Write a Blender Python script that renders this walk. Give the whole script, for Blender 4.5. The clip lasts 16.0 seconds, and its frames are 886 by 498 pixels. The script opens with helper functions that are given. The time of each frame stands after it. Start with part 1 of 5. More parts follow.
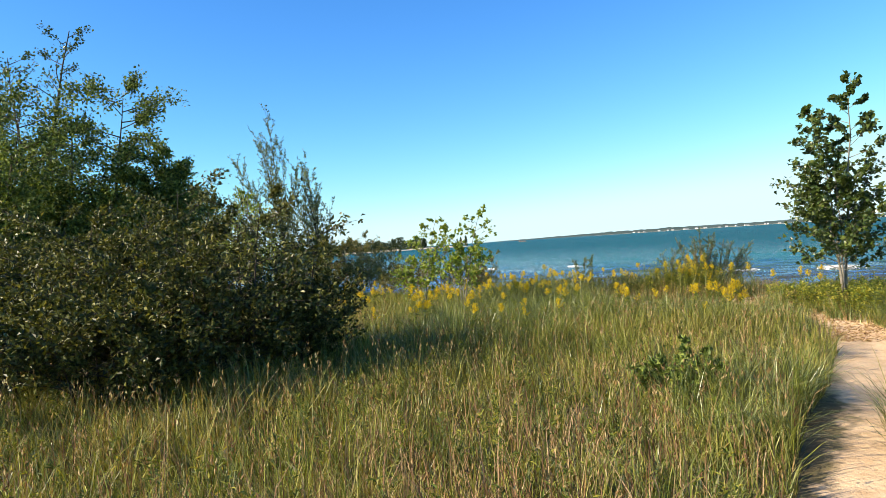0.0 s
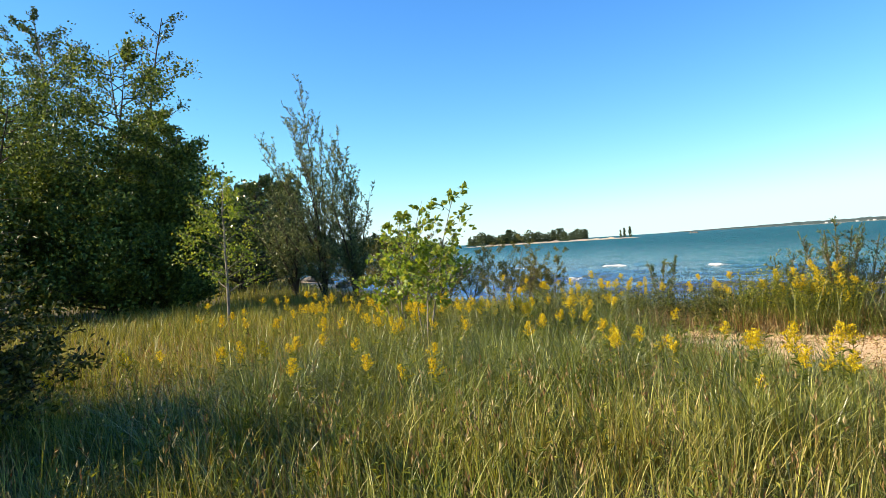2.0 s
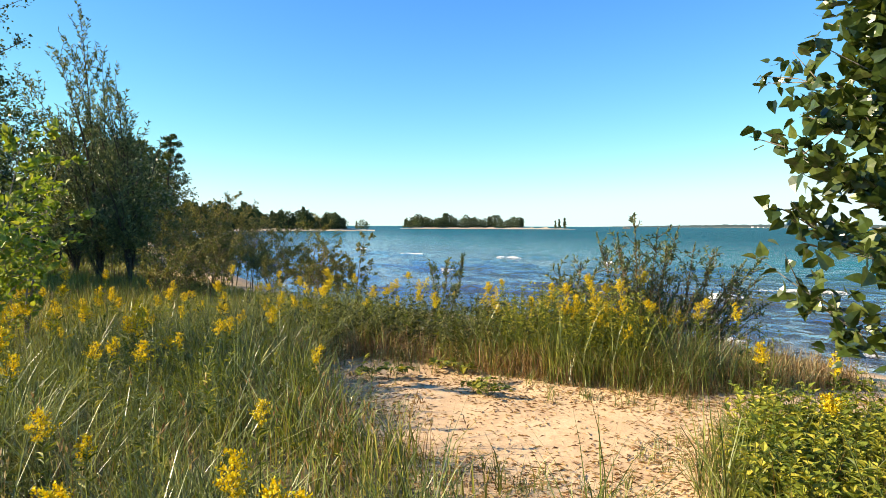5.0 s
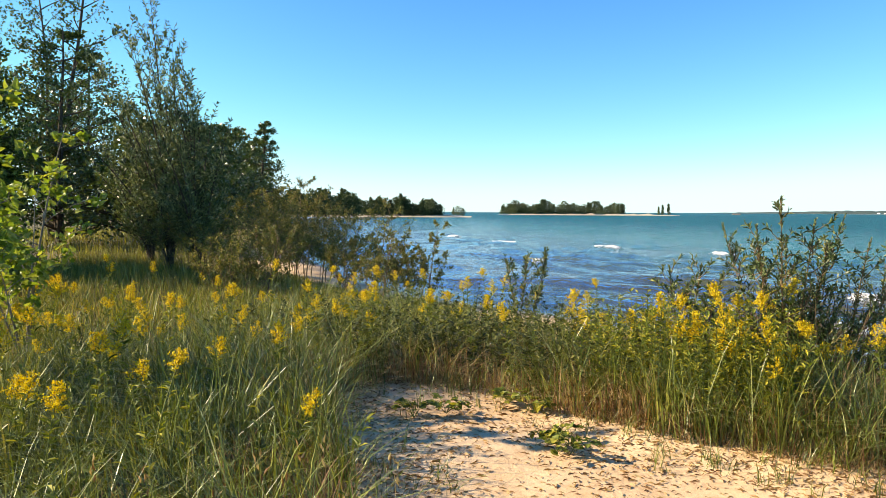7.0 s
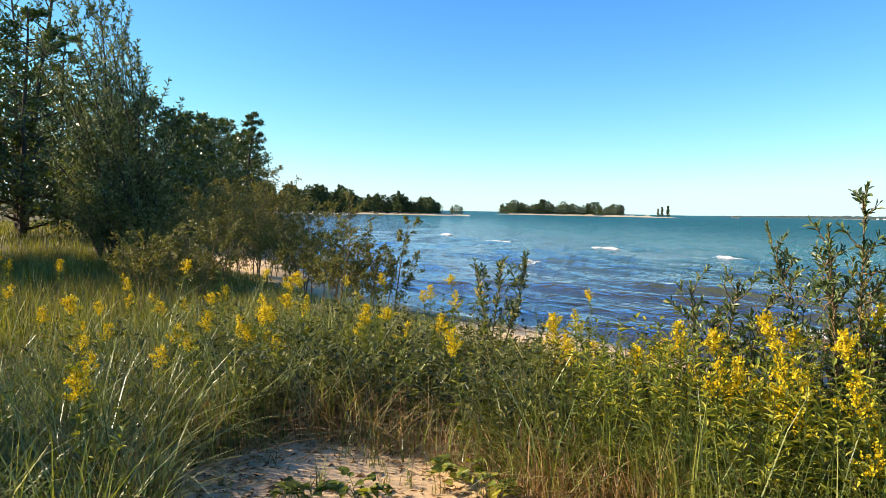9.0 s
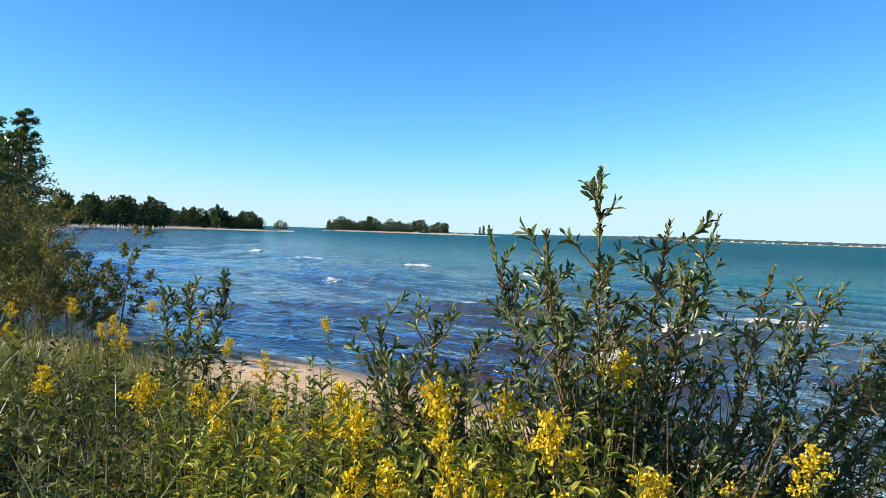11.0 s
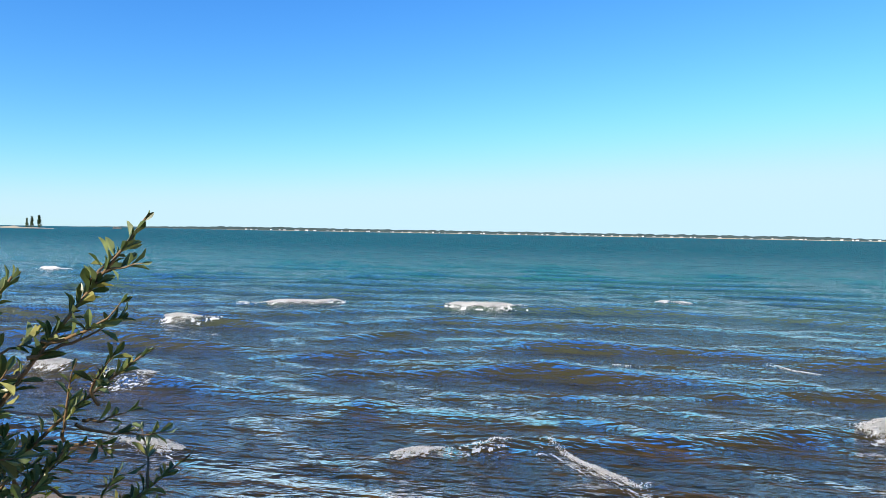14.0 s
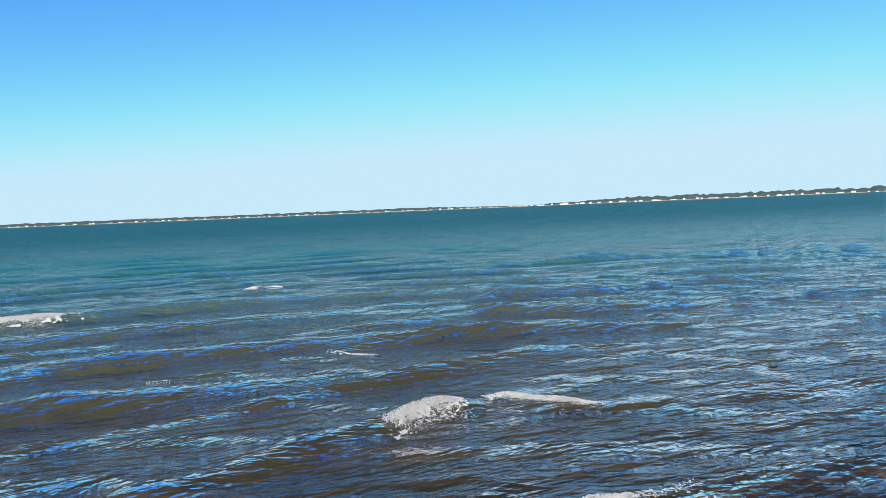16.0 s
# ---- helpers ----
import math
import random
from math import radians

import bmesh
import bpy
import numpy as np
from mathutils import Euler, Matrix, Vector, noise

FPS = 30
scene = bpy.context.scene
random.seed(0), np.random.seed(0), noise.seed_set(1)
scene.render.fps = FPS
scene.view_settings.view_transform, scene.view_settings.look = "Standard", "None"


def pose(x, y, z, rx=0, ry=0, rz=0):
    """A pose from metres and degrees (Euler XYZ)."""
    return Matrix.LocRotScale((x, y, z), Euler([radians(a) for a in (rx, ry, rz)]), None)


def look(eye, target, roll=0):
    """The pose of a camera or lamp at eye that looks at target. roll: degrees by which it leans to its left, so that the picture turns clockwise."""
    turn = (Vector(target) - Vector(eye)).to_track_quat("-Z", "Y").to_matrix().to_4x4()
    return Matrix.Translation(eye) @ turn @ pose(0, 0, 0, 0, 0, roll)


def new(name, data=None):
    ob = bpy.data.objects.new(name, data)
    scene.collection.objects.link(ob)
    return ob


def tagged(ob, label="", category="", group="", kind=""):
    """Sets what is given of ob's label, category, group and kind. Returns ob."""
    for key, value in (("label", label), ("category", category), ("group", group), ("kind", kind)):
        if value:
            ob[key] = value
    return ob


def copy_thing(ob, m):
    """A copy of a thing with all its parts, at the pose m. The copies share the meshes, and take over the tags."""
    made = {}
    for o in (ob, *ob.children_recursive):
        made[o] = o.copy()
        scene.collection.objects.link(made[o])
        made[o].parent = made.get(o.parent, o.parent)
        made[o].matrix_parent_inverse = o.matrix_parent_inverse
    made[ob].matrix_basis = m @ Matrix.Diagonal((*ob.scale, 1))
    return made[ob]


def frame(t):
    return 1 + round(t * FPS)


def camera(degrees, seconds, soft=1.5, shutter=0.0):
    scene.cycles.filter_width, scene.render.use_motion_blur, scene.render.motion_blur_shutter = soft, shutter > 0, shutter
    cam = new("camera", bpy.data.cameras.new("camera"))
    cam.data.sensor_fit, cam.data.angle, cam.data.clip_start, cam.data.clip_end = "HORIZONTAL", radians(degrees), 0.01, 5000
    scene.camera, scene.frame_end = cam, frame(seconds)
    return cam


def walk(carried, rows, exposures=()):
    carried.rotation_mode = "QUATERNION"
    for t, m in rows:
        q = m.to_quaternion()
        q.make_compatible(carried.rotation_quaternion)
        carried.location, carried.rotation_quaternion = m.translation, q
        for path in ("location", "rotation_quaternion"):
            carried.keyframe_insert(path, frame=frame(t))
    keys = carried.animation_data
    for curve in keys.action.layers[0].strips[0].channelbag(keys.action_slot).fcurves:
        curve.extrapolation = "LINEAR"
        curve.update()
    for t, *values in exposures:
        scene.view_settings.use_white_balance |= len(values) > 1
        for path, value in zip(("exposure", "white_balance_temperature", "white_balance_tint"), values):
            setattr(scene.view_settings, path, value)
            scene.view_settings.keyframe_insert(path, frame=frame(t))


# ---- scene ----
# ---- camera and walk ----
PATH = [
    (0.0, (0.000, 0.000, 1.447), (-0.090, 4.999, 1.418), -3.76),
    (0.5, (0.440, 1.252, 1.438), (-0.203, 6.209, 1.307), -3.03),
    (1.0, (1.240, 2.375, 1.461), (-0.014, 7.216, 1.444), -3.39),
    (1.5, (1.923, 3.507, 1.420), (0.492, 8.298, 1.415), -3.72),
    (2.0, (2.541, 4.683, 1.375), (1.271, 9.518, 1.356), -3.53),
    (2.5, (3.337, 5.770, 1.344), (2.637, 10.720, 1.257), -0.95),
    (3.0, (3.947, 6.868, 1.300), (3.397, 11.836, 1.171), -0.27),
    (3.5, (4.236, 7.265, 1.305), (3.665, 12.231, 1.197), -0.09),
    (6.0, (4.735, 9.173, 1.338), (3.573, 14.030, 1.098), 0.67),
    (6.5, (4.672, 9.528, 1.341), (3.324, 14.335, 1.070), 0.83),
    (7.0, (4.591, 9.940, 1.348), (3.060, 14.692, 1.077), 0.24),
    (7.5, (4.520, 10.328, 1.354), (2.904, 15.050, 1.062), 0.61),
    (8.0, (4.444, 10.723, 1.342), (2.766, 15.423, 1.038), 0.96),
    (10.5, (4.794, 12.700, 1.255), (4.115, 17.651, 1.076), 1.92),
    (11.0, (5.011, 13.017, 1.258), (4.703, 18.006, 1.133), 1.98),
    (11.5, (5.269, 13.383, 1.252), (5.107, 18.379, 1.140), 1.87),
    (12.0, (5.424, 13.606, 1.251), (5.478, 18.604, 1.105), 2.42),
    (12.5, (5.703, 13.781, 1.207), (6.257, 18.748, 1.072), 1.07),
    (13.0, (5.943, 13.985, 1.181), (7.069, 18.853, 0.997), 1.20),
    (13.5, (6.236, 14.084, 1.222), (7.961, 18.775, 1.079), 1.38),
    (14.0, (6.466, 14.102, 1.091), (9.005, 18.407, 0.974), 1.06),
    (14.5, (6.761, 14.125, 1.121), (10.265, 17.689, 0.991), 0.77),
    (15.0, (7.100, 14.151, 1.138), (11.352, 16.776, 0.967), -0.26),
    (15.5, (7.467, 14.179, 1.141), (11.976, 16.325, 0.888), -1.79),
    (16.0, (7.847, 14.208, 1.140), (12.203, 16.646, 0.851), -2.38),
]
cam = camera(65.7, 16.0, soft=0.4)
walk(cam, [(t, look(eye, aim, roll)) for t, eye, aim, roll in PATH],
     exposures=[(0.0, 1.06, 7300, 10), (0.5, 1.2, 7800, 10), (1.4, 1.32, 8200, 10), (2.0, 1.15, 7700, 10), (3.0, 1.08, 7600, 10), (6.0, 1.2, 7900, 10), (8.2, 1.2, 7900, 10), (10.5, 0.81, 6750, 10), (13.5, 0.79, 6650, 10), (15.0, 0.68, 6600, 10), (16.0, 0.64, 6600, 10)])

# ---- world and sun ----
SUN_AZIMUTH, SUN_HEIGHT = 254.0, 30.0
world = bpy.data.worlds.new("world")
scene.world = world
world.use_nodes = True
wn, wl = world.node_tree.nodes, world.node_tree.links
wn.clear()
sky = wn.new("ShaderNodeTexSky")
sky.sky_type = "NISHITA"
sky.sun_disc = False
sky.sun_elevation = radians(SUN_HEIGHT)
sky.sun_rotation = radians(SUN_AZIMUTH)
sky.air_density, sky.dust_density, sky.ozone_density = 1.0, 0.0, 1.5
split = wn.new("ShaderNodeSeparateColor")
join = wn.new("ShaderNodeCombineColor")
wl.new(sky.outputs[0], split.inputs[0])
# clear northern air: deep blue overhead, pale and neutral at the horizon
for k, (power, gain, most) in enumerate(((1.55, 0.165, 2.9), (1.15, 0.52, 4.2), (1.0, 1.06, 5.0))):
    pw, ml, mn = [wn.new("ShaderNodeMath") for _ in range(3)]
    pw.operation, ml.operation, mn.operation = "POWER", "MULTIPLY", "SMOOTH_MIN"
    pw.inputs[1].default_value, ml.inputs[1].default_value, mn.inputs[1].default_value = power, gain, most
    mn.inputs[2].default_value = 1.6
    wl.new(split.outputs[k], pw.inputs[0])
    wl.new(pw.outputs[0], ml.inputs[0])
    wl.new(ml.outputs[0], mn.inputs[0])
    wl.new(mn.outputs[0], join.inputs[k])
back = wn.new("ShaderNodeBackground")
back.inputs["Strength"].default_value = 0.125
wout = wn.new("ShaderNodeOutputWorld")
wl.new(join.outputs[0], back.inputs["Color"])
wl.new(back.outputs[0], wout.inputs["Surface"])

sun_data = bpy.data.lights.new("sun", "SUN")
sun_data.energy, sun_data.angle, sun_data.color = 5.0, radians(0.53), (1.0, 0.91, 0.76)
sun = new("sun", sun_data)
to_sun = Vector((math.sin(radians(SUN_AZIMUTH)) * math.cos(radians(SUN_HEIGHT)),
                 math.cos(radians(SUN_AZIMUTH)) * math.cos(radians(SUN_HEIGHT)), math.sin(radians(SUN_HEIGHT))))
sun.matrix_world = look(to_sun * 30, (0, 0, 0))


# ---- materials ----
def mat_new(name):
    m = bpy.data.materials.new(name)
    m.use_nodes = True
    m.node_tree.nodes.clear()
    return m, m.node_tree.nodes, m.node_tree.links


def ramp(nodes, stops, interpolation="LINEAR"):
    r = nodes.new("ShaderNodeValToRGB")
    r.color_ramp.interpolation = interpolation
    e = r.color_ramp.elements
    while len(e) < len(stops):
        e.new(0.5)
    for el, (p, c) in zip(e, stops):
        el.position, el.color = p, (*c, 1)
    return r


def mixed(nodes, links, fac, a, b, blend="MIX"):
    m = nodes.new("ShaderNodeMix")
    m.data_type, m.blend_type = "RGBA", blend
    for s, v in ((m.inputs[0], fac), (m.inputs[6], a), (m.inputs[7], b)):
        if isinstance(v, (int, float)):
            s.default_value = v
        elif isinstance(v, tuple):
            s.default_value = (*v, 1)
        else:
            links.new(v, s)
    return m.outputs[2]


def noise_tex(nodes, links, scale, detail=3, vector=None, rough=0.55):
    n = nodes.new("ShaderNodeTexNoise")
    n.inputs["Scale"].default_value, n.inputs["Detail"].default_value = scale, detail
    n.inputs["Roughness"].default_value = rough
    if vector is not None:
        links.new(vector, n.inputs["Vector"])
    return n


def leaf_material(name, stops, translucent=0.35, rough=0.5, patch=None, patch_scale=0.35, spec=0.3):
    """Foliage: each leaf or blade its own tint, light passing through; patch: tints that vary over the ground."""
    m, n, l = mat_new(name)
    geo = n.new("ShaderNodeNewGeometry")
    r = ramp(n, stops)
    info = n.new("ShaderNodeObjectInfo")
    both, wrap = n.new("ShaderNodeMath"), n.new("ShaderNodeMath")
    both.operation, wrap.operation = "ADD", "FRACT"
    l.new(geo.outputs["Random Per Island"], both.inputs[0])
    l.new(info.outputs["Random"], both.inputs[1])
    l.new(both.outputs[0], wrap.inputs[0])
    l.new(wrap.outputs[0], r.inputs[0])
    col = r.outputs[0]
    if patch:
        big = noise_tex(n, l, patch_scale, 3, geo.outputs["Position"])
        pr = ramp(n, [(0.38, patch[0]), (0.62, patch[1])])
        l.new(big.outputs[0], pr.inputs[0])
        col = mixed(n, l, 0.36, col, pr.outputs[0])
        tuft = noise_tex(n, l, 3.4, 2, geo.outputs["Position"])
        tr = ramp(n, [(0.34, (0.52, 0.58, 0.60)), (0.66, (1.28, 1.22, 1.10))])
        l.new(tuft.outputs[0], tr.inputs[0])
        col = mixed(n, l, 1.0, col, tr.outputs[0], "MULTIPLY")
    fine = noise_tex(n, l, 60, 2, geo.outputs["Position"])
    fr = ramp(n, [(0.3, (0.72, 0.72, 0.72)), (0.7, (1.15, 1.15, 1.15))])
    l.new(fine.outputs[0], fr.inputs[0])
    col = mixed(n, l, 1.0, col, fr.outputs[0], "MULTIPLY")
    p = n.new("ShaderNodeBsdfPrincipled")
    p.inputs["Roughness"].default_value = rough
    p.inputs["Specular IOR Level"].default_value = spec
    l.new(col, p.inputs["Base Color"])
    t = n.new("ShaderNodeBsdfTranslucent")
    warm = mixed(n, l, 1.0, col, (1.25, 1.15, 0.45), "MULTIPLY")
    l.new(warm, t.inputs["Color"])
    mix = n.new("ShaderNodeMixShader")
    mix.inputs[0].default_value = translucent
    out = n.new("ShaderNodeOutputMaterial")
    l.new(p.outputs[0], mix.inputs[1])
    l.new(t.outputs[0], mix.inputs[2])
    l.new(mix.outputs[0], out.inputs[0])
    return m


def plain_material(name, dark, light, scale=8.0, rough=0.8, bump=0.3, stretch=(1, 1, 1), bump_scale=4.0):
    m, n, l = mat_new(name)
    geo = n.new("ShaderNodeNewGeometry")
    mp = n.new("ShaderNodeMapping")
    mp.inputs["Scale"].default_value = stretch
    l.new(geo.outputs["Position"], mp.inputs["Vector"])
    a = noise_tex(n, l, scale, 5, mp.outputs[0])
    r = ramp(n, [(0.3, dark), (0.7, light)])
    l.new(a.outputs[0], r.inputs[0])
    p = n.new("ShaderNodeBsdfPrincipled")
    p.inputs["Roughness"].default_value = rough
    p.inputs["Specular IOR Level"].default_value = 0.25
    l.new(r.outputs[0], p.inputs["Base Color"])
    b = noise_tex(n, l, scale * bump_scale, 4, mp.outputs[0])
    bp = n.new("ShaderNodeBump")
    bp.inputs["Strength"].default_value, bp.inputs["Distance"].default_value = bump, 0.02
    l.new(b.outputs[0], bp.inputs["Height"])
    l.new(bp.outputs[0], p.inputs["Normal"])
    out = n.new("ShaderNodeOutputMaterial")
    l.new(p.outputs[0], out.inputs[0])
    return m


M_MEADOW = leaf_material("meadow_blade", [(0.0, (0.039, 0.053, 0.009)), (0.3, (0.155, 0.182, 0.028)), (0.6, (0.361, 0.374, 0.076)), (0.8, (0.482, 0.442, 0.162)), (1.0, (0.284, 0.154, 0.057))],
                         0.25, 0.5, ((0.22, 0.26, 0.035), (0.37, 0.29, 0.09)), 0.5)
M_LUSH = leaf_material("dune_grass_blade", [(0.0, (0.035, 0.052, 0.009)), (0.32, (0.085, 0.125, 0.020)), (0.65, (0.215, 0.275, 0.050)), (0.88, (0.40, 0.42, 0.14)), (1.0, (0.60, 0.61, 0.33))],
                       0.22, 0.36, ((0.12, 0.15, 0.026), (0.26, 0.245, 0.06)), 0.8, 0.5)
M_RUST = leaf_material("rusty_blade", [(0.0, (0.12, 0.055, 0.03)), (0.5, (0.34, 0.19, 0.10)), (1.0, (0.52, 0.36, 0.21))], 0.2, 0.7)
M_DRY = leaf_material("dry_blade", [(0.0, (0.13, 0.06, 0.03)), (0.45, (0.36, 0.22, 0.10)), (1.0, (0.58, 0.45, 0.24))], 0.25, 0.7)
M_FLOWER = leaf_material("goldenrod_flower", [(0.0, (0.50, 0.33, 0.012)), (0.5, (0.72, 0.52, 0.016)), (1.0, (0.82, 0.68, 0.05))], 0.3, 0.6)
M_WEED = leaf_material("weed_leaf", [(0.0, (0.045, 0.075, 0.012)), (0.6, (0.165, 0.205, 0.030)), (1.0, (0.42, 0.38, 0.060))], 0.35, 0.5)
M_HERB = leaf_material("broad_herb_leaf", [(0.0, (0.075, 0.115, 0.018)), (0.5, (0.24, 0.28, 0.040)), (1.0, (0.58, 0.50, 0.075))], 0.35, 0.5)
M_SALLOW = leaf_material("sallow_leaf", [(0.0, (0.040, 0.068, 0.022)), (0.45, (0.092, 0.130, 0.045)), (0.85, (0.185, 0.225, 0.090)), (1.0, (0.36, 0.32, 0.09))], 0.22, 0.4, spec=0.4)
M_POPLAR = leaf_material("poplar_leaf", [(0.0, (0.032, 0.058, 0.013)), (0.6, (0.070, 0.108, 0.022)), (1.0, (0.144, 0.176, 0.044))], 0.24, 0.3, spec=0.6)
M_SAPLING = leaf_material("sapling_leaf", [(0.0, (0.13, 0.20, 0.03)), (0.6, (0.22, 0.30, 0.05)), (1.0, (0.35, 0.37, 0.09))], 0.42, 0.42)
M_WILLOW = leaf_material("willow_leaf", [(0.0, (0.055, 0.080, 0.026)), (0.6, (0.140, 0.180, 0.066)), (1.0, (0.34, 0.37, 0.18))], 0.22, 0.4, spec=0.5)
M_TREE = leaf_material("tree_leaf", [(0.0, (0.038, 0.065, 0.014)), (0.6, (0.105, 0.155, 0.032)), (1.0, (0.29, 0.345, 0.075))], 0.25, 0.45)
M_BUSH = leaf_material("bush_leaf", [(0.0, (0.024, 0.032, 0.008)), (0.5, (0.075, 0.086, 0.019)), (0.85, (0.17, 0.17, 0.044)), (1.0, (0.29, 0.265, 0.085))], 0.22, 0.45)
M_YELLOWGREEN = leaf_material("shore_shrub_leaf", [(0.0, (0.075, 0.088, 0.022)), (0.6, (0.165, 0.170, 0.042)), (1.0, (0.33, 0.27, 0.10))], 0.3, 0.5)
M_FAR = leaf_material("far_leaf", [(0.0, (0.025, 0.045, 0.016)), (0.6, (0.055, 0.085, 0.028)), (1.0, (0.10, 0.125, 0.045))], 0.15, 0.7)
M_BARK = plain_material("grey_bark", (0.10, 0.085, 0.065), (0.32, 0.28, 0.23), 12, 0.85, 0.6, (1, 1, 0.4))
M_DARKBARK = plain_material("dark_bark", (0.035, 0.028, 0.02), (0.11, 0.085, 0.06), 10, 0.9, 0.6, (1, 1, 0.4))
M_STEM = plain_material("reddish_stem", (0.10, 0.06, 0.03), (0.26, 0.17, 0.09), 20, 0.7, 0.3)
M_GREENSTEM = plain_material("green_stem", (0.07, 0.09, 0.02), (0.17, 0.18, 0.05), 20, 0.6, 0.2)
M_DRIFT = plain_material("driftwood", (0.20, 0.17, 0.13), (0.42, 0.37, 0.30), 14, 0.9, 0.6, (3, 3, 1))
M_ROCK = plain_material("dark_rock", (0.05, 0.045, 0.04), (0.20, 0.18, 0.15), 5, 0.85, 0.7)
M_FARLAND = plain_material("far_woodland", (0.035, 0.06, 0.055), (0.07, 0.10, 0.085), 0.03, 0.95, 0.2)
M_HOUSE = plain_material("pale_house_wall", (0.62, 0.62, 0.60), (0.80, 0.80, 0.78), 0.3, 0.8, 0.1)
M_ROOF = plain_material("house_roof", (0.12, 0.11, 0.11), (0.25, 0.22, 0.21), 0.4, 0.85, 0.1)


def ground_material():
    m, n, l = mat_new("sand_and_soil")
    geo = n.new("ShaderNodeNewGeometry")
    pos = geo.outputs["Position"]
    att = n.new("ShaderNodeAttribute")
    att.attribute_name = "turf"
    wet = n.new("ShaderNodeAttribute")
    wet.attribute_name = "wet"
    big = noise_tex(n, l, 1.3, 5, pos)
    sand = ramp(n, [(0.25, (0.58, 0.39, 0.22)), (0.55, (0.70, 0.50, 0.30)), (0.8, (0.77, 0.57, 0.36))])
    l.new(big.outputs[0], sand.inputs[0])
    grain = noise_tex(n, l, 240, 3, pos, 0.7)
    gr = ramp(n, [(0.3, (0.72, 0.70, 0.68)), (0.7, (1.15, 1.15, 1.15))])
    l.new(grain.outputs[0], gr.inputs[0])
    col = mixed(n, l, 1.0, sand.outputs[0], gr.outputs[0], "MULTIPLY")
    mp = n.new("ShaderNodeMapping")
    mp.inputs["Scale"].default_value = (34, 42, 1)
    mp.inputs["Rotation"].default_value = (0, 0, 0.5)
    l.new(pos, mp.inputs[0])
    lit = noise_tex(n, l, 1.0, 4, mp.outputs[0], 0.7)
    lr = ramp(n, [(0.55, (0, 0, 0)), (0.70, (0.7, 0.7, 0.7))])
    l.new(lit.outputs[0], lr.inputs[0])
    col = mixed(n, l, lr.outputs[0], col, (0.42, 0.25, 0.13))
    mott = noise_tex(n, l, 6.0, 5, pos, 0.7)
    mr = ramp(n, [(0.46, (0, 0, 0)), (0.68, (0.75, 0.75, 0.75))])
    l.new(mott.outputs[0], mr.inputs[0])
    col = mixed(n, l, mr.outputs[0], col, (0.43, 0.27, 0.14))
    soil = ramp(n, [(0.3, (0.06, 0.048, 0.022)), (0.7, (0.16, 0.125, 0.055))])
    n2 = noise_tex(n, l, 9, 5, pos)
    l.new(n2.outputs[0], soil.inputs[0])
    edge = n.new("ShaderNodeMath")
    edge.operation = "MULTIPLY_ADD"
    l.new(n2.outputs[0], edge.inputs[0])
    edge.inputs[1].default_value = 0.9
    l.new(att.outputs["Fac"], edge.inputs[2])
    er = ramp(n, [(0.72, (0, 0, 0)), (1.05, (1, 1, 1))])
    l.new(edge.outputs[0], er.inputs[0])
    col = mixed(n, l, er.outputs[0], col, soil.outputs[0])
    damp = mixed(n, l, 1.0, col, (0.33, 0.32, 0.28), "MULTIPLY")
    col = mixed(n, l, wet.outputs["Fac"], col, damp)
    p = n.new("ShaderNodeBsdfPrincipled")
    l.new(col, p.inputs["Base Color"])
    p.inputs["Specular IOR Level"].default_value = 0.3
    rr = n.new("ShaderNodeMapRange")
    rr.inputs["To Min"].default_value, rr.inputs["To Max"].default_value = 0.92, 0.35
    l.new(wet.outputs["Fac"], rr.inputs["Value"])
    l.new(rr.outputs[0], p.inputs["Roughness"])
    b1 = n.new("ShaderNodeBump")
    b1.inputs["Strength"].default_value, b1.inputs["Distance"].default_value = 0.6, 0.016
    n3 = noise_tex(n, l, 22, 6, pos, 0.65)
    l.new(n3.outputs[0], b1.inputs["Height"])
    l.new(b1.outputs[0], p.inputs["Normal"])
    out = n.new("ShaderNodeOutputMaterial")
    l.new(p.outputs[0], out.inputs[0])
    return m


